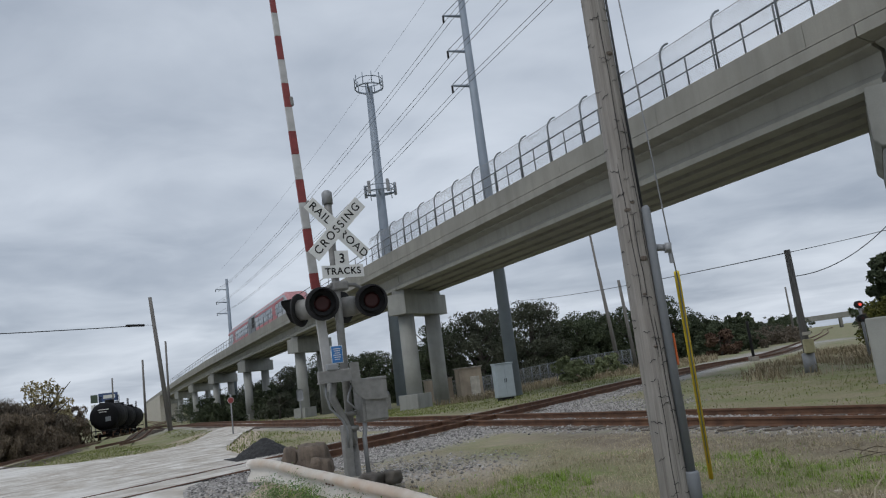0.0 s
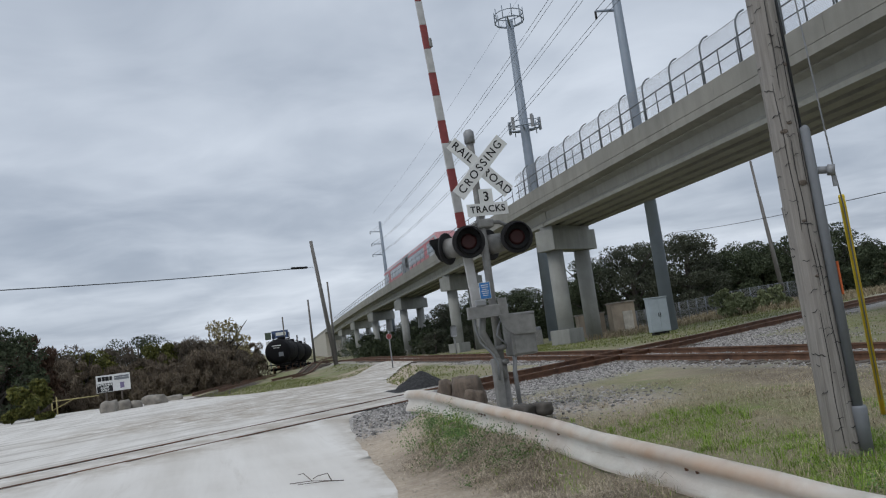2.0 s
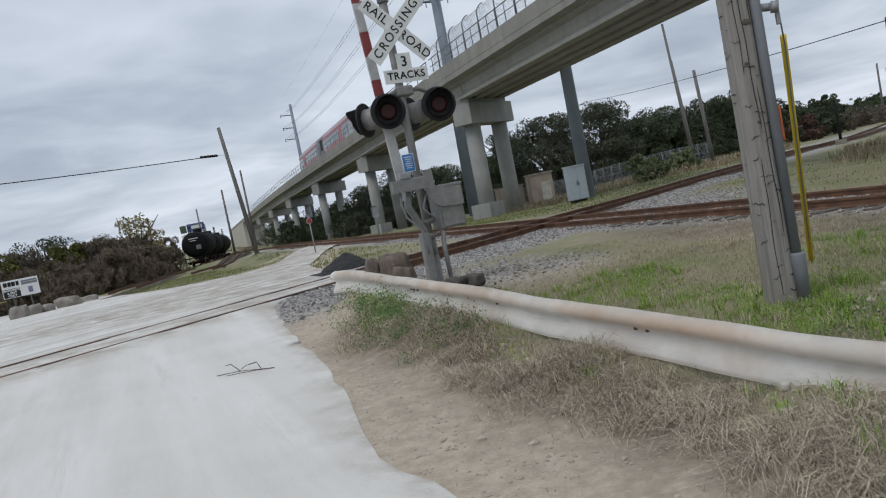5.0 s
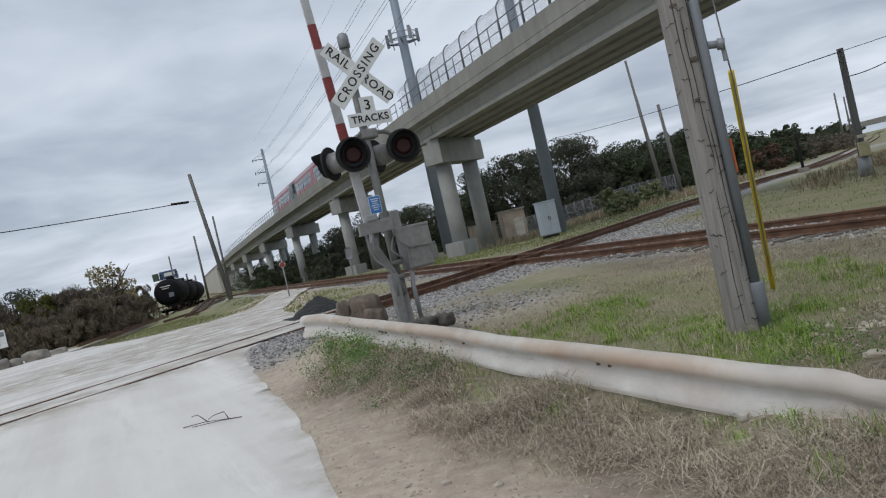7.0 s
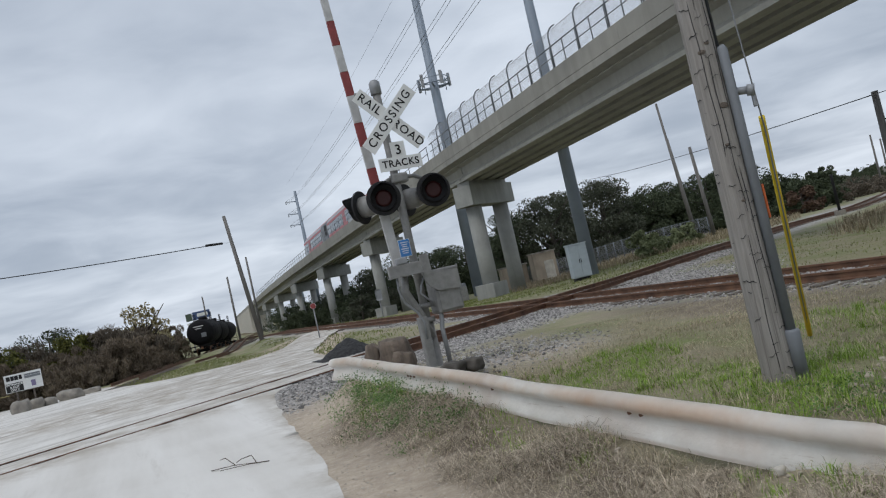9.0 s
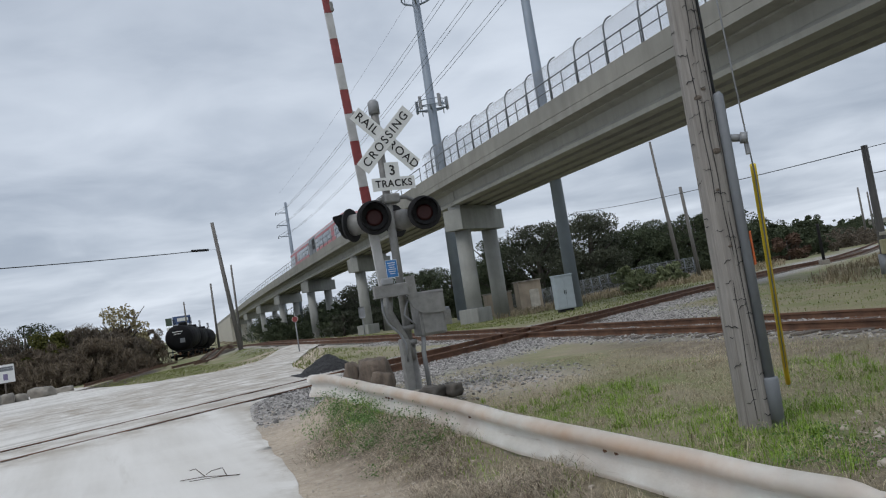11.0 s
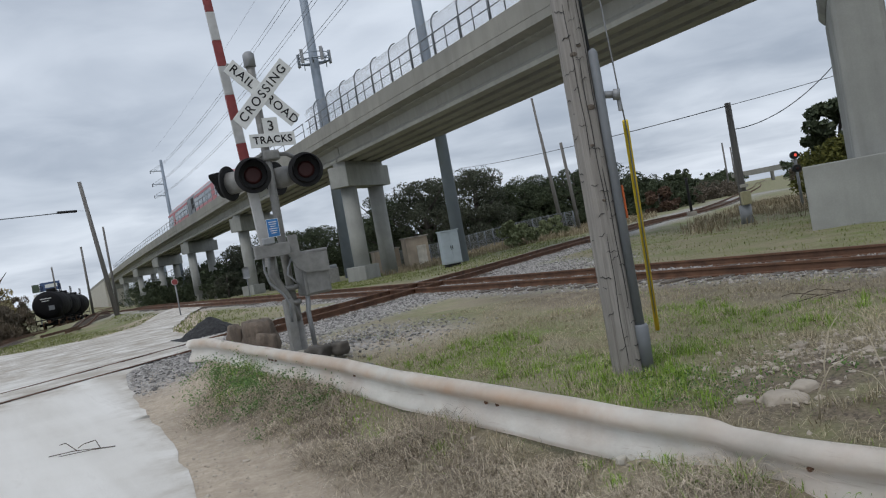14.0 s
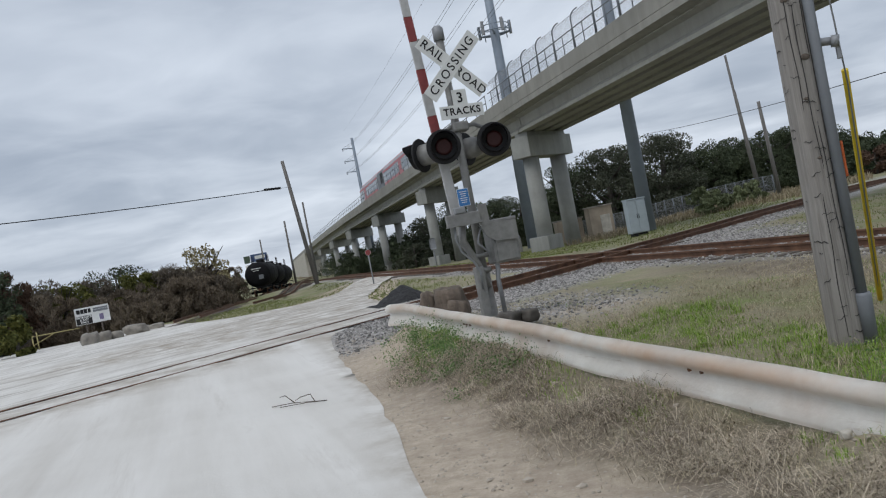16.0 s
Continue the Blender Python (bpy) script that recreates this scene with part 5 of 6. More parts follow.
tree(19.3, 78, 0.7, 1.9, m_redleaf, "russet leafless bush beside the far track", lumps=22, size=0.16, low=0.02, name="shrub", cat="shrub")
tree(31.3, 40, 2.2, 2.0, m_yellowleaf, "yellow-green tree behind the wide pier", lumps=90, size=0.1, low=0.02)
tree(31.6, 44, 4.6, 1.8, m_oak, "dark green tree behind the wide pier", lumps=26, size=0.18, low=0.4)
tree(37.5, 42, 6.2, 3.6, m_oak, "dark green tree behind the wide pier", lumps=46, size=0.2, low=0.03)
for az, d, el, w in ((-10.5, 85, 0.4, 2.0), (-13.5, 92, 0.3, 2.2), (-7.5, 80, 0.2, 1.8)):
    tree(az, d, el, w, m_oakgrey, "low shrub under the viaduct", lumps=18, size=0.17, low=0.02, name="shrub", cat="shrub")
# tangled brush that fills the ground between the trees
for nm, lab, mt, spec in (("brush", "grey-brown leafless brush round the yard", m_brushtwig, [(rng.uniform(-52, -28.4), rng.uniform(60, 84), rng.uniform(1.4, 3.4)) for _ in range(230)] + [(rng.uniform(-28.8, -27.0), rng.uniform(89, 97), rng.uniform(2.8, 4.2)) for _ in range(30)] + [(rng.uniform(-34, -28.2), rng.uniform(74, 84), rng.uniform(2.8, 4.4)) for _ in range(60)]),
                          ("undergrowth", "dark undergrowth between the oaks", m_oak, [(rng.uniform(-2.5, 22), rng.uniform(84, 104), rng.uniform(1.5, 4.6)) for _ in range(150)]),
                          ("undergrowth", "dark undergrowth beyond the viaduct", m_oak, [(rng.uniform(-19, -1), rng.uniform(98, 140), rng.uniform(1.5, 4.4)) for _ in range(170)]),
                          ("brush", "russet and brown brush beside the far track", m_brownleaf, [(rng.uniform(17, 24.4), rng.uniform(90, 190), rng.uniform(0.8, 2.6)) for _ in range(90)] + [(rng.uniform(28.3, 37), rng.uniform(60, 190), rng.uniform(0.8, 3.0)) for _ in range(90)]),
                          ("brush", "dark woods beyond the far track", m_oak, [(rng.uniform(14, 25.4), rng.uniform(200, 300), rng.uniform(3, 6)) for _ in range(110)] + [(rng.uniform(28, 42), rng.uniform(200, 280), rng.uniform(3, 6)) for _ in range(90)])):
    pts = []
    for az, d, h in spec:
        p = polar(az, d)
        pts.append(crown_points(0.0, h, rng.uniform(1.0, 2.2), 9, 130 if mt == m_brushtwig else 75) + np.array((p.x, p.y, zg(p.x, p.y))))
    tagged(leaf_mesh(nm, np.concatenate(pts), 0.24 if mt == m_brushtwig else 0.14 if nm == "brush" else 0.17, mt, None, mt == m_brushtwig), lab, "brush", kind="stuff")
# far woods, nobody could count them
pts = []
for i in range(420):
    az, d = rng.uniform(-62, 62), rng.uniform(260, 420)
    if -26 < az < -17 or 24.5 < az < 28.5:
        continue
    p = polar(az, d)
    c = crown_points(0.0, rng.uniform(4.0, 7.0), rng.uniform(4, 7), 6, 26)
    pts.append(c + np.array((p.x, p.y, fall(p.x, p.y))))
tagged(leaf_mesh("far_woods", np.concatenate(pts), 0.9, m_oak), "low dark woods along the horizon", "woods", kind="stuff")

# ---- train on the viaduct ----
m_trainred = plain("train_red", (0.42, 0.05, 0.06), 0.35, 0.0, 0.15, 2)
m_trainsilver = plain("train_silver", (0.4, 0.41, 0.43), 0.35, 0.3, 0.12, 2)
m_trainblue = plain("train_blue", (0.05, 0.2, 0.36), 0.4, 0.0, 0.15, 2)
m_darkglass = Mat("tinted_glass", 0.08, 0.0, 0.8).done((0.16, 0.19, 0.22))
k = Mat("train_roof", 0.5)
m_roofred = k.done(k.mix(k.noise(3, 3), (0.36, 0.16, 0.17), (0.48, 0.24, 0.25)))
train = thing("commuter_train", Matrix(), "red and silver commuter train running on the viaduct", "train")
T_U = V_W / 2


def car_body(name, s0, s1, nose0, nose1, mat):
    bm = nb()
    sec = [(-1.42, 0.25), (-1.47, 0.9), (-1.47, 2.6), (-1.32, 3.35), (-0.95, 3.68), (0.95, 3.68), (1.32, 3.35), (1.47, 2.6), (1.47, 0.9), (1.42, 0.25)]
    rows = []
    n = 18
    for i in range(n + 1):
        q = s0 + (s1 - s0) * i / n
        shrink = 1.0
        if nose0:
            shrink = min(shrink, 0.45 + 0.55 * smooth01((q - s0) / 2.6) ** 0.6)
        if nose1:
            shrink = min(shrink, 0.45 + 0.55 * smooth01((s1 - q) / 2.6) ** 0.6)
        z0 = vz(q) - 0.45
        rows.append([bm.verts.new(vp(q, T_U + u * (0.75 + 0.25 * shrink), z0 + 0.25 + (w - 0.25) * shrink)) for u, w in sec])
    m = len(sec)
    for a, b in zip(rows, rows[1:]):
        for j in range(m):
            bm.faces.new((a[j], a[(j + 1) % m], b[(j + 1) % m], b[j]))
    bm.faces.new(rows[0])
    bm.faces.new(rows[-1])
    bmesh.ops.recalc_face_normals(bm, faces=bm.faces)
    for f in bm.faces:
        c = f.calc_center_median()
        if f.normal.z > 0.35:
            f.material_index = 1
    return part(name, bm, [mat, m_roofred], train)


def side_panel(body, name, s0, s1, z0, z1, mat, u=-1.485):
    bm = nb()
    lo, hi = vz(s0) - 0.45, vz(s1) - 0.45
    v = [vp(s0, T_U + u, lo + z0), vp(s1, T_U + u, hi + z0), vp(s1, T_U + u, hi + z1), vp(s0, T_U + u, lo + z1)]
    w = [p + V_N * 0.03 for p in v]
    v, w = [bm.verts.new(p) for p in v], [bm.verts.new(p) for p in w]
    bm.faces.new(v)
    bm.faces.new(w[::-1])
    for i in range(4):
        bm.faces.new((v[i], w[i], w[(i + 1) % 4], v[(i + 1) % 4]))
    bmesh.ops.recalc_face_normals(bm, faces=bm.faces)
    return part(name, bm, mat, body)


for s0, s1, n0, n1 in ((79.0, 97.0, True, False), (101.8, 119.8, False, True)):
    b = car_body("car_body", s0, s1, n0, n1, m_trainsilver)
    side_panel(b, "red_band", s0 + (5.5 if n0 else 0.3), s1 - (5.5 if n1 else 0.3), 0.95, 1.45, m_trainred)
    side_panel(b, "blue_band", s0 + (7.5 if n0 else 0.3), s1 - (7.5 if n1 else 0.3), 0.5, 0.94, m_trainblue)
    d0 = s0 + (6.2 if n0 else 10.2)
    side_panel(b, "door", d0, d0 + 1.5, 0.35, 2.75, m_trainred, -1.492)
    q = s0 + (2.9 if n0 else 0.8)
    while q + 1.3 < s1 - (2.9 if n1 else 0.5):
        if not d0 - 1.35 < q < d0 + 1.5:
            side_panel(b, "window", q, q + 1.25, 1.5, 2.6, m_darkglass, -1.498)
        q += 1.42
    side_panel(b, "roof_band", s0 + (2.0 if n0 else 0.1), s1 - (2.0 if n1 else 0.1), 2.72, 3.0, m_trainred)
mid = car_body("power_module", 97.15, 101.65, False, False, m_pvc)
side_panel(mid, "grille", 97.6, 99.2, 1.6, 3.0, m_black)
side_panel(mid, "grille", 99.8, 101.2, 1.0, 2.4, m_pvc, -1.5)

# ---- entrance sign, boulders and gate at the yard ----
p = polar(-36.77, 52)
es = thing("entrance_sign", frame_at((p.x, p.y, zg(p.x, p.y)), (math.cos(radians(-36.8)), math.sin(radians(36.8)), 0)), "white board sign with black entrance panel on two posts", "sign")
ZB = 1.1 - zg(p.x, p.y)
board = part("board", box(nb(), (0, 0, ZB), (1.98, 0.04, 1.06), None, 0.004), m_signwhite, es)
bpn = part("black_panel", box(nb(), (-0.5, -0.025, ZB - 0.24), (0.9, 0.012, 0.52)), m_black, es, "black panel with white words")
for i, wd in enumerate(("ENTRANCE", "& EXIT", "ONLY")):
    lettering(wd, 0.17, m_signwhite, bpn, pose(-0.5, -0.034, ZB - 0.07 - 0.165 * i, 90, 0, 0), bold=0.006)
for x, w in ((-0.78, 0.2), (-0.56, 0.18), (-0.35, 0.2), (-0.13, 0.16)):
    part("logo_bar", box(nb(), (x, -0.026, ZB + 0.3), (w, 0.012, 0.26)), m_black, es)
part("logo_bar", box(nb(), (0.5, -0.026, ZB + 0.36), (0.85, 0.012, 0.1)), m_pvc, es)
part("logo_bar", box(nb(), (0.5, -0.026, ZB + 0.22), (0.85, 0.012, 0.14)), m_pvc, es)
part("notice", box(nb(), (0.5, -0.026, ZB - 0.2), (0.24, 0.012, 0.36)), plain("notice_violet", (0.2, 0.17, 0.3), 0.6), es)
for x in (-0.45, 0.45):
    part("post", tube(nb(), [(x, 0.06, -0.3), (x, 0.06, ZB + 0.4)], 0.05, 8), m_tie, es)


def boulder(x, y, z, sx, sy, sz, seed, mat=None, name="boulder", label="weathered grey limestone boulder", cat="boulder", grp=""):
    bm = nb()
    bmesh.ops.create_icosphere(bm, subdivisions=3, radius=1)
    for v in bm.verts:
        d = v.co.copy()
        f = 1 + 0.3 * noise.fractal(d * 1.1 + Vector((seed, seed * 2.3, 0)), 1.0, 2.0, 4)
        c = Vector((max(-0.78, min(0.78, d.x)), max(-0.78, min(0.78, d.y)), max(-0.75, min(0.72, d.z)))) * f
        v.co = Vector((c.x * sx, c.y * sy, c.z * sz))
    b = finish(bm, name, mat or m_rock, smooth=True)
    b.matrix_world = pose(x, y, z + sz * 0.45, 0, 0, seed * 57)
    return tagged(b, label, cat, grp)


for az, d, s in ((-37.2, 43, (0.62, 0.5, 0.5)), (-35.6, 44.5, (0.62, 0.5, 0.32)), (-34.3, 45.5, (0.8, 0.55, 0.46)), (-33.0, 48, (0.6, 0.4, 0.26)), (-36.3, 44, (0.45, 0.4, 0.42))):
    p = polar(az, d)
    boulder(p.x, p.y, zg(p.x, p.y), *s, seed=az * 0.37, grp="boulders by the yard entrance")
m_gate = plain("faded_yellow", (0.42, 0.36, 0.16), 0.6)
gt = thing("barrier_gate", Matrix(), "low yellow pipe barrier gate at the yard", "gate")
a, b = polar(-40.6, 58), polar(-37.7, 58)
for p in (a, a.lerp(b, 0.1)):
    part("post", tube(nb(), [(p.x, p.y, zg(p.x, p.y) - 0.2), (p.x, p.y, zg(p.x, p.y) + 1.2)], 0.045, 8), m_gate, gt)
za, zb = zg(a.x, a.y), zg(b.x, b.y)
part("bar", tube(nb(), [(a.x, a.y, za + 0.95), (b.x, b.y, zb + 0.9)], 0.035, 8), m_gate, gt)
part("bar", tube(nb(), [(a.x, a.y, za + 0.35), a.lerp(b, 0.45) + Vector((0, 0, za + 0.9))], 0.03, 8), m_gate, gt)

# ---- heap, stumps and rubble beside the crossing ----
bm = nb()
n = 30
rows = []
for i in range(n):
    row = []
    for j in range(n):
        x, y = -1.25 + 2.5 * i / (n - 1), -1.1 + 2.2 * j / (n - 1)
        r = math.hypot(x / 1.1, y / 0.95)
        h = 0.52 * max(0.0, 1 - r) ** 0.8 * (1 + 0.3 * noise.noise((x * 2, y * 2, 3))) + 0.03 * noise.noise((x * 7, y * 7, 1)) * (r < 1)
        row.append(bm.verts.new((x, y, h - 0.03)))
    rows.append(row)
for a, b in zip(rows, rows[1:]):
    for j in range(n - 1):
        bm.faces.new((a[j], b[j], b[j + 1], a[j + 1])).smooth = True
heap = finish(bm, "asphalt_mound", m_coal)
heap.matrix_world = pose(-5.55, 20.7, 0.06, 0, 0, 30) @ Matrix.Diagonal((0.72, 0.8, 0.9, 1))
tagged(heap, "dark heap of loose asphalt crumbs beside the track", "heap")
k = Mat("stump_wood", 0.9)
m_stump = k.done(k.mix(k.noise(1, 5, co=k.stretch(6, 6, 1.5)), (0.075, 0.06, 0.048), (0.21, 0.165, 0.13)), k.noise(14, 4), 0.02, 0.7)
for x, y, sx, sy, sz, sd in ((-3.25, 13.9, 0.16, 0.2, 0.42, 1.3), (-2.8, 13.7, 0.36, 0.3, 0.44, 2.9), (-2.62, 13.4, 0.2, 0.2, 0.26, 4.4)):
    boulder(x, y, 0.1, sx, sy, sz, sd, m_stump, "wooden_stump", "dark brown rotten wooden stump by the guardrail", "stump", "stumps by the guardrail")
for x, y, s, sd, mt in ((-1.42, 10.75, (0.24, 0.18, 0.13), 1.1, m_darkrock), (-1.14, 10.85, (0.2, 0.15, 0.12), 2.2, m_darkrock), (-1.65, 10.8, (0.14, 0.13, 0.1), 3.3, m_rock)):
    boulder(x, y, 0.18, *s, seed=sd, mat=mt, label="grey rubble block at the foot of the signal")
boulder(0.99, 4.26, ground_z(0.99, 4.26) + 0.005, 0.036, 0.03, 0.03, 0.7, m_pale, "stone", "small white stone under the guardrail", "stone")
for x, y, s in ((2.3, 5.05, 0.17), (2.52, 5.15, 0.12), (2.12, 5.2, 0.08), (2.42, 5.9, 0.05), (3.4, 6.4, 0.08), (3.0, 6.3, 0.06), (3.2, 6.55, 0.07), (3.75, 6.5, 0.09), (4.1, 6.3, 0.11), (2.75, 6.15, 0.05), (3.35, 6.75, 0.1), (3.8, 6.0, 0.08), (2.6, 6.0, 0.05)):
    boulder(x, y, ground_z(x, y) - s * 0.18, s, s * 0.75, s * 0.45, x * 1.9 + y, m_pebble, "stone", "pale limestone lump in dug soil", "stone", "limestone lumps")

# twigs on the road and in the grass
m_twig = plain("twig", (0.1, 0.075, 0.055), 0.9, 0, 0.4, 30)


def branch(x, y, z, yaw, scale, label):
    b = thing("fallen_branch", pose(x, y, z, 0, 0, yaw), label, "branch")
    for pts in (((-0.45, 0, 0.0), (-0.1, 0.03, 0.02), (0.2, 0.0, 0.02), (0.5, 0.05, 0.0)), ((0.3, 0.02, 0.02), (0.1, 0.25, 0.08), (0.0, 0.36, 0.05)), ((-0.05, 0.03, 0.02), (-0.35, 0.25, 0.1), (-0.5, 0.32, 0.07)), ((0.5, 0.05, 0), (0.25, -0.1, 0.03), (-0.2, -0.14, 0.01)), ((0.05, 0.28, 0.07), (-0.12, 0.3, 0.04), (-0.2, 0.27, 0.0))):
        part("twig", tube(nb(), [Vector(p) * scale for p in pts], [0.007 * scale, 0.006 * scale, 0.005 * scale, 0.003 * scale][:len(pts)], 6), m_twig, b)


branch(-3.6, 8.0, 0.025, -10, 0.75, "dry forked twig lying on the road")
m_stalk = plain("pale_stalk", (0.46, 0.4, 0.3), 0.9, 0, 0.3, 30)
for x, y, yaw, h in ((2.5, 4.85, 20, 0.5), (2.75, 4.6, 75, 0.42), (2.95, 4.75, 110, 0.48), (2.3, 4.6, -30, 0.36), (3.3, 4.95, 60, 0.4), (2.6, 4.3, 150, 0.34)):
    st = finish(tube(nb(), [(0, 0, -0.03), (0.05 * h, 0, 0.45 * h), (0.28 * h, 0.02, 0.85 * h), (0.62 * h, 0.05, 1.02 * h)], [0.006, 0.005, 0.004, 0.002], 6), "dead_stalk", m_stalk)
    st.matrix_world = pose(x, y, ground_z(x, y), 0, 0, yaw)
    tagged(st, "pale dead weed stalk standing in dug soil", "stalk", "dead weed stalks")
branch(4.9, 9.0, zg(4.9, 9.0) + 0.03, 10, 0.8, "dry grey branch lying in the grass")

# ---- loose cover: stones, grass and dead stalks ----


def stones(name, places, mat, label):
    """One mesh of many angular stones at (x, y, z, size)."""
    base = bmesh.new()
    bmesh.ops.create_icosphere(base, subdivisions=1, radius=1)
    bv = np.array([v.co[:] for v in base.verts])
    bf = np.array([[v.index for v in f.verts] for f in base.faces])
    base.free()
    n = len(places)
    pl = np.array(places)
    jit = rng.uniform(0.65, 1.3, (n, len(bv), 1))
    sc = rng.uniform(0.6, 1.25, (n, 1, 3)) * (1, 1, 0.75)
    ang = rng.uniform(0, 6.28, n)
    v = bv[None] * jit * sc * pl[:, 3][:, None, None]
    c, s = np.cos(ang)[:, None], np.sin(ang)[:, None]
    x, y = v[..., 0] * c - v[..., 1] * s, v[..., 0] * s + v[..., 1] * c
    v = np.stack([x, y, v[..., 2]], -1) + pl[:, None, :3]
    f = (bf[None] + (np.arange(n) * len(bv))[:, None, None]).reshape(-1, 3)
    me = bpy.data.meshes.new(name)
    me.from_pydata(v.reshape(-1, 3).tolist(), [], f.tolist())
    me.materials.append(mat)
    return tagged(new(name, me), label, "stones", kind="stuff")


pl = []
while len(pl) < 56000:
    x, y = rng.uniform(-7.5, 14), rng.uniform(9, 34)
    if rng.uniform() < gravel_at(x, y) ** 1.5 and not on_road(x, y):
        pl.append((x, y, ground_z(x, y) + rng.uniform(-0.01, 0.012), rng.uniform(0.015, 0.04)))
stones("ballast_stones", pl, m_ballast, "loose grey ballast stones round the tracks")
pl = []
while len(pl) < 3200:
    x, y = rng.uniform(-6, 6.5), rng.uniform(2.2, 13.5)
    if rng.uniform() < soil_at(x, y) ** 2 and not on_road(x, y):
        pl.append((x, y, ground_z(x, y), rng.uniform(0.004, 0.016) * (2.2 if rng.uniform() < 0.04 else 1)))
stones("pebbles", pl, m_pebble, "pale pebbles strewn over the bare soil")
pl = []
while len(pl) < 1000:
    x, y = rng.normal(3.6, 0.9), rng.normal(5.9, 0.7)
    if y > 4.2 and x > 2.1:
        pl.append((x, y, ground_z(x, y), rng.uniform(0.006, 0.03) * (1.9 if rng.uniform() < 0.08 else 1)))
stones("rubble", pl, m_pebble, "broken limestone rubble in dug soil")


def blades(name, places, mat, label, cat="grass"):
    """One mesh of thin curved blades at (x, y, z, height, width, lean)."""
    p = np.array(places)
    n = len(p)
    a = rng.uniform(0, 6.28, n)
    side = np.stack([np.cos(a), np.sin(a), np.zeros(n)], 1)
    out = np.stack([-np.sin(a), np.cos(a), np.zeros(n)], 1)
    b = p[:, :3]
    h, w, l = p[:, 3:4], p[:, 4:5], p[:, 5:6]
    up = np.array([0, 0, 1.0])
    m = b + up * h * 0.6 + out * l * h * 0.35
    t = b + up * h * (1.0 - 0.35 * np.minimum(l, 2)) + out * l * h
    v = np.stack([b - side * w, b + side * w, m + side * w * 0.8, m - side * w * 0.8, t], 1).reshape(-1, 3)
    k = np.arange(n)[:, None] * 5
    quads, tris = (k + [0, 1, 2, 3]).tolist(), (k + [3, 2, 4]).tolist()
    me = bpy.data.meshes.new(name)
    me.from_pydata(v.tolist(), [], quads + tris)
    me.materials.append(mat)
    return tagged(new(name, me), label, cat, kind="stuff")


def green_at(x, y):
    """How green and lush the grass is."""
    g = (x + 3.0) * 0.845 + (y - 10.7) * 0.535
    n = noise.fractal((x * 0.7, y * 0.7, 2.0), 1.0, 2.0, 4)
    v = 0.0
    if g > 0.1:
        v = (0.75 - 0.5 * smooth01((g - 1.8) / 2.2)) * smooth01((x + 0.9) / 1.2) * smooth01((11.5 - y) / 2.0)
        v *= 1 - smooth01((math.hypot(x - 3.1, y - 5.4) - 0.2) / -1.0) if math.hypot(x - 3.1, y - 5.4) < 1.2 else 1.0
        v = max(v, 0.07)
    elif 3.0 < y < 9.5 and g > -0.9:
        v = 0.42 * math.exp(-((g + 0.2) / 0.3) ** 2)
    return max(0.0, min(1.0, v * (0.75 + 3.0 * n)))


gp, sp, dp = [], [], []
while len(gp) < 30000:
    x, y = rng.uniform(-4, 9), rng.uniform(2.4, 13)
    if on_road(x, y) or off_b(x, y) > -1.4:
        continue
    if rng.uniform() < green_at(x, y) ** 1.4 and math.hypot(x - 3.1, y - 5.2) > rng.uniform(0.6, 1.3):
        near = math.exp(-(math.hypot(x - 2.1, y - 6.9) / 0.8) ** 2)
        gp.append((x, y, ground_z(x, y) - 0.01, rng.uniform(0.025, 0.07) * (1 + 1.1 * near), rng.uniform(0.0016, 0.0036), rng.uniform(0.1, 1.2)))
# taller tufts
for _ in range(900):
    x, y = rng.uniform(-3, 7), rng.uniform(3, 10.5)
    if on_road(x, y) or off_b(x, y) > -2 or rng.uniform() > green_at(x, y) * 1.5 or math.hypot(x - 3.1, y - 5.2) < 1.0:
        continue
    h = rng.uniform(0.08, 0.2)
    z = ground_z(x, y) - 0.01
    for _ in range(34):
        gp.append((x + rng.normal(0, 0.035), y + rng.normal(0, 0.035), z, h * rng.uniform(0.5, 1.1), rng.uniform(0.0014, 0.003), rng.uniform(0.2, 1.3)))
blades("green_grass", gp, m_grassblade, "short green grass tufts")
while len(sp) < 52000:
    x, y = rng.uniform(-4, 11), rng.uniform(2.4, 15)
    if on_road(x, y) or off_b(x, y) > -1.2:
        continue
    g = (x + 3.0) * 0.845 + (y - 10.7) * 0.535
    if math.hypot(x - 3.1, y - 5.2) < rng.uniform(0.5, 1.2):
        continue
    if g > 0.15:
        w = 0.5 + 0.5 * noise.fractal((x * 0.9, y * 0.9, 8.0), 1.0, 2.0, 4)
        w *= 1 - 0.85 * max(soil_at(x, y), gravel_at(x, y) * 0.9)
        ok = rng.uniform() < w * 0.55
    else:
        w = math.exp(-((g + 0.42) / 0.36) ** 2) * smooth01((9.4 - y) / 2.0)
        ok = rng.uniform() < 0.55 * w * (0.75 + 1.6 * noise.fractal((x * 1.7, y * 1.7, 5.0), 1.0, 2.0, 3))
    if ok:
        sp.append((x, y, ground_z(x, y) - 0.008, rng.uniform(0.03, 0.09), rng.uniform(0.0012, 0.0026), rng.uniform(0.4, 2.6)))
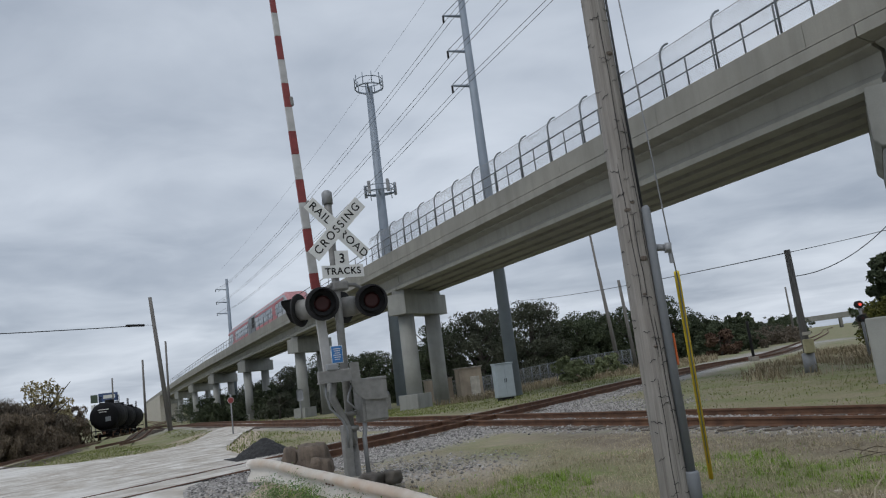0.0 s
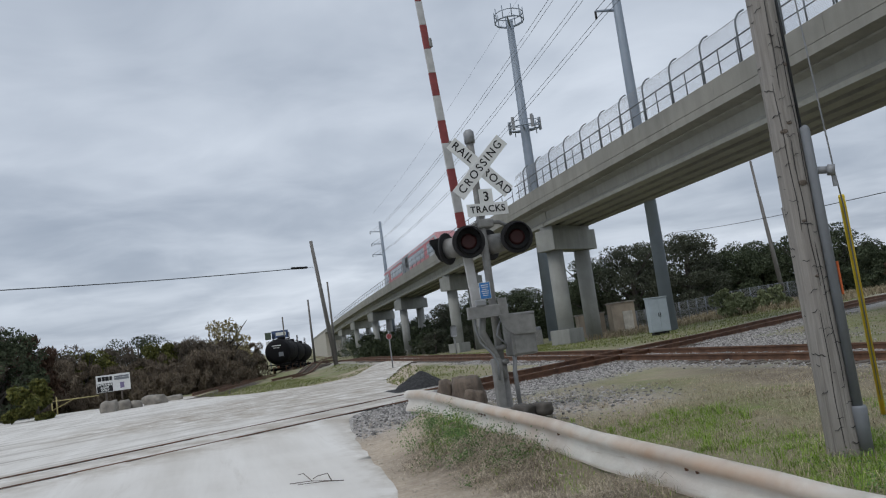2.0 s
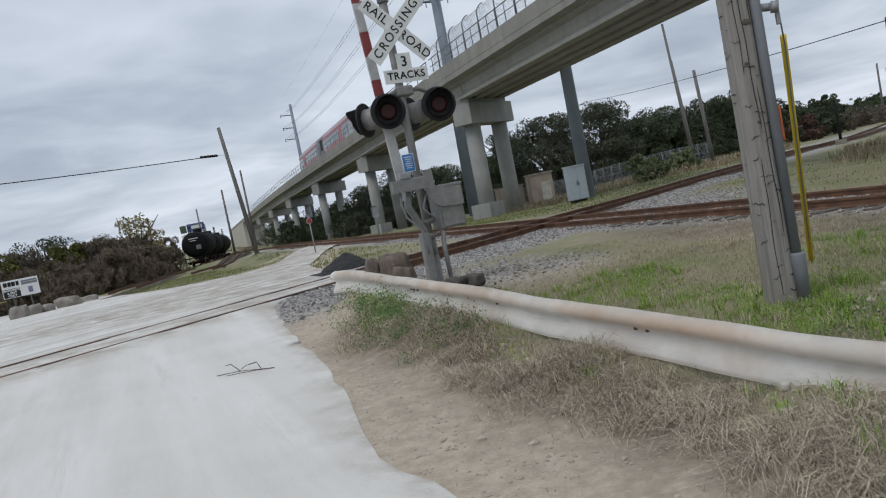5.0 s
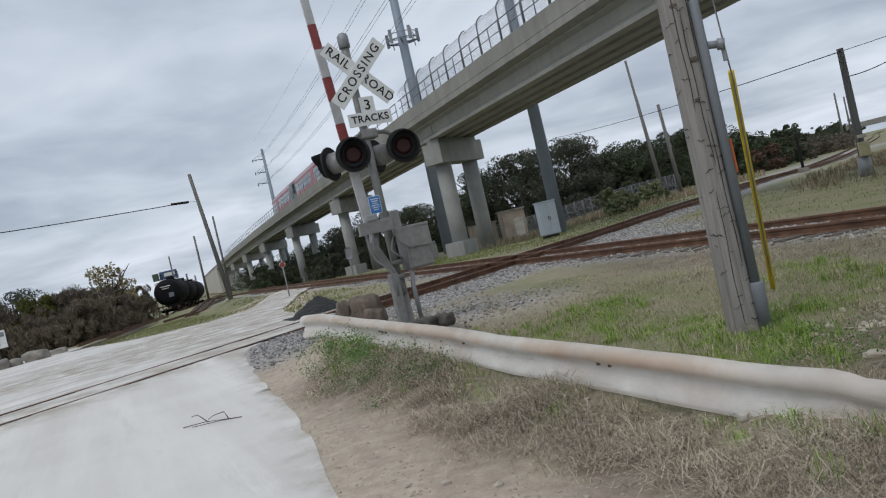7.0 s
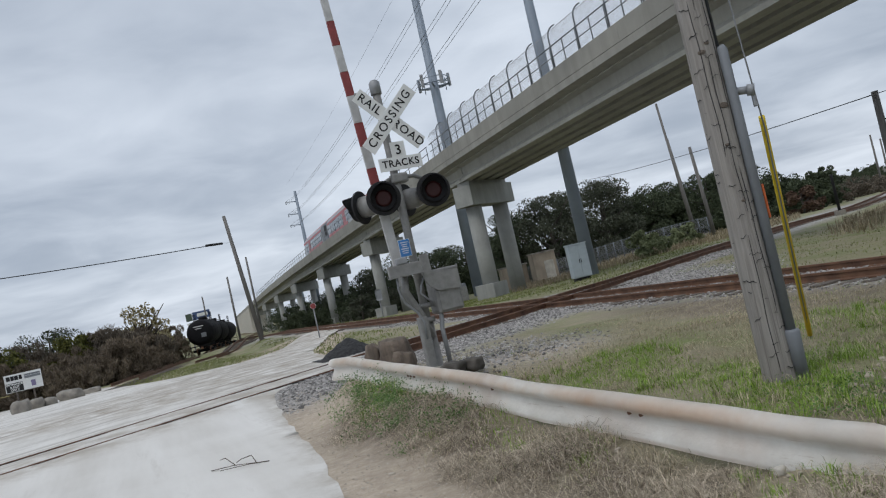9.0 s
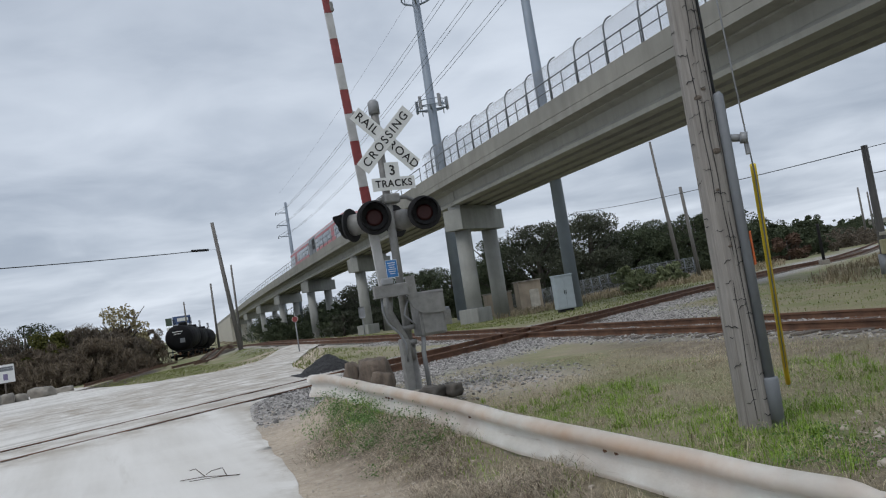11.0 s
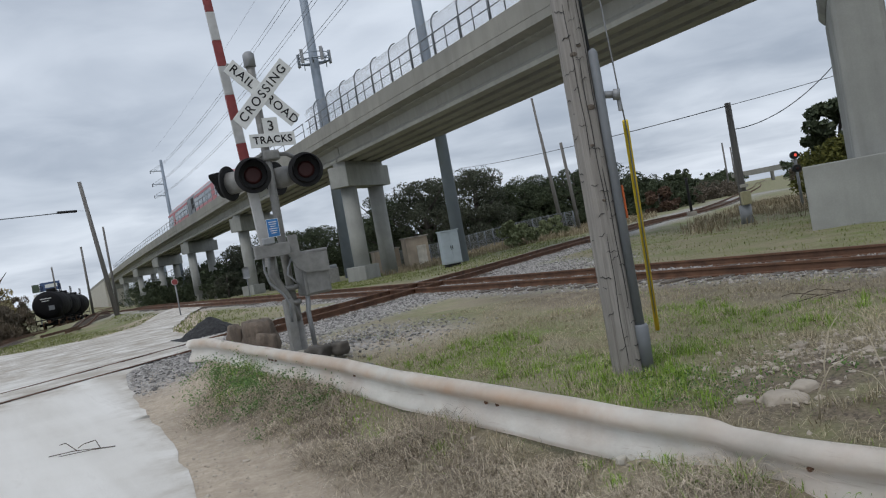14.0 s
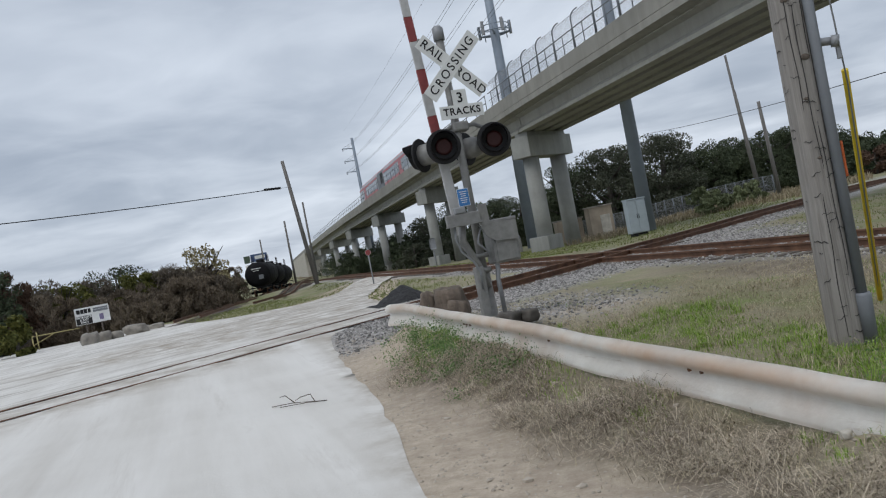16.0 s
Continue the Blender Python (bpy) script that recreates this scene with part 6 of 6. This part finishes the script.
for _ in range(700):
    x, y = rng.uniform(-2.5, 7), rng.uniform(3, 12)
    g = (x + 3.0) * 0.845 + (y - 10.7) * 0.535
    if on_road(x, y) or off_b(x, y) > -1.5 or (g < 0 and abs(g + 0.35) > 0.3):
        continue
    h = rng.uniform(0.06, 0.2)
    z = ground_z(x, y) - 0.01
    for _ in range(30):
        sp.append((x + rng.normal(0, 0.05), y + rng.normal(0, 0.05), z, h * rng.uniform(0.4, 1.1), rng.uniform(0.001, 0.0024), rng.uniform(0.3, 2.4)))
blades("dry_grass", sp, m_strawblade, "short dry straw-coloured grass")
# flat dead stalks in front of the guardrail, in uneven clumps
for _ in range(3800):
    x, y = rng.uniform(-2.6, 3.6), rng.uniform(1.6, 9.4)
    u, g = rail_uv(x, y)
    w = math.exp(-((g + 0.42) / 0.34) ** 2) * (0.7 + 1.5 * noise.fractal((x * 1.3, y * 1.3, 9.0), 1.0, 2.0, 3))
    if g > 0.0 or rng.uniform() > w or on_road(x, y):
        continue
    spread, reach, lift = rng.uniform(0.04, 0.12), rng.uniform(0.04, 0.11), rng.uniform(0.01, 0.06)
    for _ in range(70):
        dx, dy = rng.normal(0, spread, 2)
        q = math.exp(-(dx * dx + dy * dy) / (2 * spread * spread))
        dp.append((x + dx, y + dy, ground_z(x + dx, y + dy) + lift * q * rng.uniform(0, 1), reach * rng.uniform(0.5, 1.4), rng.uniform(0.0007, 0.0021), rng.uniform(1.4, 3.6)))
# wide tone range: the darkest stalks carry painted shadow of the tangle
m_deadstalk = leafmat("dead_stalks", (0.12, 0.092, 0.064), (0.88, 0.76, 0.59))
blades("dead_stalks", dp, m_deadstalk, "matted dead grass stalks by the guardrail", "dead grass")
# coarse short grass beyond the tracks
cg = []
while len(cg) < 16000:
    x, y = rng.uniform(2, 26), rng.uniform(8, 34)
    if off_b(x, y) > 1.8 and rng.uniform() < (1 - gravel_at(x, y)) * (0.6 + 0.9 * noise.fractal((x * 0.5, y * 0.5, 4.0), 1.0, 2.0, 3)):
        cg.append((x, y, ground_z(x, y) - 0.01, rng.uniform(0.03, 0.1), rng.uniform(0.004, 0.009), rng.uniform(0.2, 1.2)))
while len(cg) < 30000:
    x, y = rng.uniform(-26, -4), rng.uniform(20, 58)
    if not inside(x, y, road_line) and abs(off_b(x, y)) > 2.4 and rng.uniform() < (1 - gravel_at(x, y)) * (0.7 + 0.8 * noise.fractal((x * 0.3, y * 0.3, 7.0), 1.0, 2.0, 3)):
        cg.append((x, y, zg(x, y) - 0.01, rng.uniform(0.05, 0.13), rng.uniform(0.008, 0.018), rng.uniform(0.2, 1.2)))
while len(cg) < 44000:
    x, y = rng.uniform(-6, 16), rng.uniform(33, 62)
    if off_a(x, y) < -2.6 and off_b(x, y) > 2.4 and rng.uniform() < 0.7 + 0.8 * noise.fractal((x * 0.3, y * 0.3, 7.0), 1.0, 2.0, 3):
        cg.append((x, y, zg(x, y) - 0.01, rng.uniform(0.05, 0.13), rng.uniform(0.008, 0.018), rng.uniform(0.2, 1.2)))
blades("coarse_grass", cg, leafmat("coarse_blades", (0.1, 0.135, 0.03), (0.3, 0.32, 0.11)), "coarse mown grass beyond the tracks")
tall = []
for _ in range(26000):
    az, d = rng.uniform(20, 30), rng.uniform(26, 50)
    p = polar(az, d)
    w = 0.25 + 1.2 * noise.fractal((p.x * 0.25, p.y * 0.25, 2.0), 1.0, 2.0, 3)
    w *= smooth01((d - 26) / 8) * smooth01((az - 20) / 3) * smooth01((30 - az) / 2)
    if off_a(p.x, p.y) > 5.0 and rng.uniform() < w:
        tall.append((p.x, p.y, zg(p.x, p.y) - 0.02, rng.uniform(0.15, 0.55), rng.uniform(0.008, 0.018), rng.uniform(0.1, 0.9)))
for _ in range(9000):
    az, d = rng.uniform(-2, 19), rng.uniform(50, 76)
    p = polar(az, d)
    if off_a(p.x, p.y) < -3:
        tall.append((p.x, p.y, zg(p.x, p.y) - 0.02, rng.uniform(0.15, 0.6), rng.uniform(0.012, 0.03), rng.uniform(0.1, 0.9)))
blades("tall_dry_grass", tall, leafmat("tall_straw", (0.2, 0.165, 0.105), (0.42, 0.35, 0.24)), "tall brown dry grass beside the far track")

# dark leafy weeds at the foot of the rail's far end
pts = []
for _ in range(60):
    u, g = rng.uniform(0.4, 4.2), rng.normal(-0.3, 0.2)
    x, y = -3.0 + 0.535 * u + 0.845 * g, 10.7 - 0.845 * u + 0.535 * g
    h = rng.uniform(0.04, 0.12)
    pts.append(np.array((x, y, ground_z(x, y))) + np.abs(rng.normal(size=(130, 3))) * (0, 0, h) + rng.normal(size=(130, 3)) * (0.09, 0.09, 0.01))
for _ in range(26):
    x, y = rng.normal(2.1, 0.4), rng.normal(5.7, 0.4)
    pts.append(np.array((x, y, ground_z(x, y))) + np.abs(rng.normal(size=(40, 3))) * (0, 0, 0.07) + rng.normal(size=(40, 3)) * (0.06, 0.06, 0.01))
tagged(leaf_mesh("weeds", np.concatenate(pts), 0.012, leafmat("weed_leaves", (0.08, 0.15, 0.045), (0.19, 0.31, 0.1))), "dark green leafy weeds by the guardrail", "weeds", kind="stuff")

# ---- track ties, laid piece by piece ----
bm = nb()
box(bm, (0, 0, -0.075), (0.22, 2.55, 0.16), None, 0.012)
tie_mesh = bpy.data.meshes.new("tie")
bm.to_mesh(tie_mesh)
bm.free()
tie_mesh.materials.append(m_tie)


def lay_ties(track, path, near):
    for i in range(0, len(path) - 1):
        for fr in (0.0, 0.5):
            a, b = path[i], path[i + 1]
            x, y = a[0] + (b[0] - a[0]) * fr, a[1] + (b[1] - a[1]) * fr
            if not near(x, y) or inside(x, y, road_line):
                continue
            t = new("tie", tie_mesh)
            t.parent = track
            t.matrix_local = pose(x, y, zg(x, y) + 0.012 + rng.uniform(-0.01, 0.012), 0, 0, math.degrees(math.atan2(b[1] - a[1], b[0] - a[0])) + rng.uniform(-1.5, 1.5))


lay_ties(track_a, PATH_A, lambda x, y: 15 < y < 70)
lay_ties(track_b, PATH_B, lambda x, y: 3 < y < 60)
lay_ties(track_c, PATH_C, lambda x, y: 20 < y < 75)
lay_ties(track_d, PATH_D, lambda x, y: 54 < y < 90)
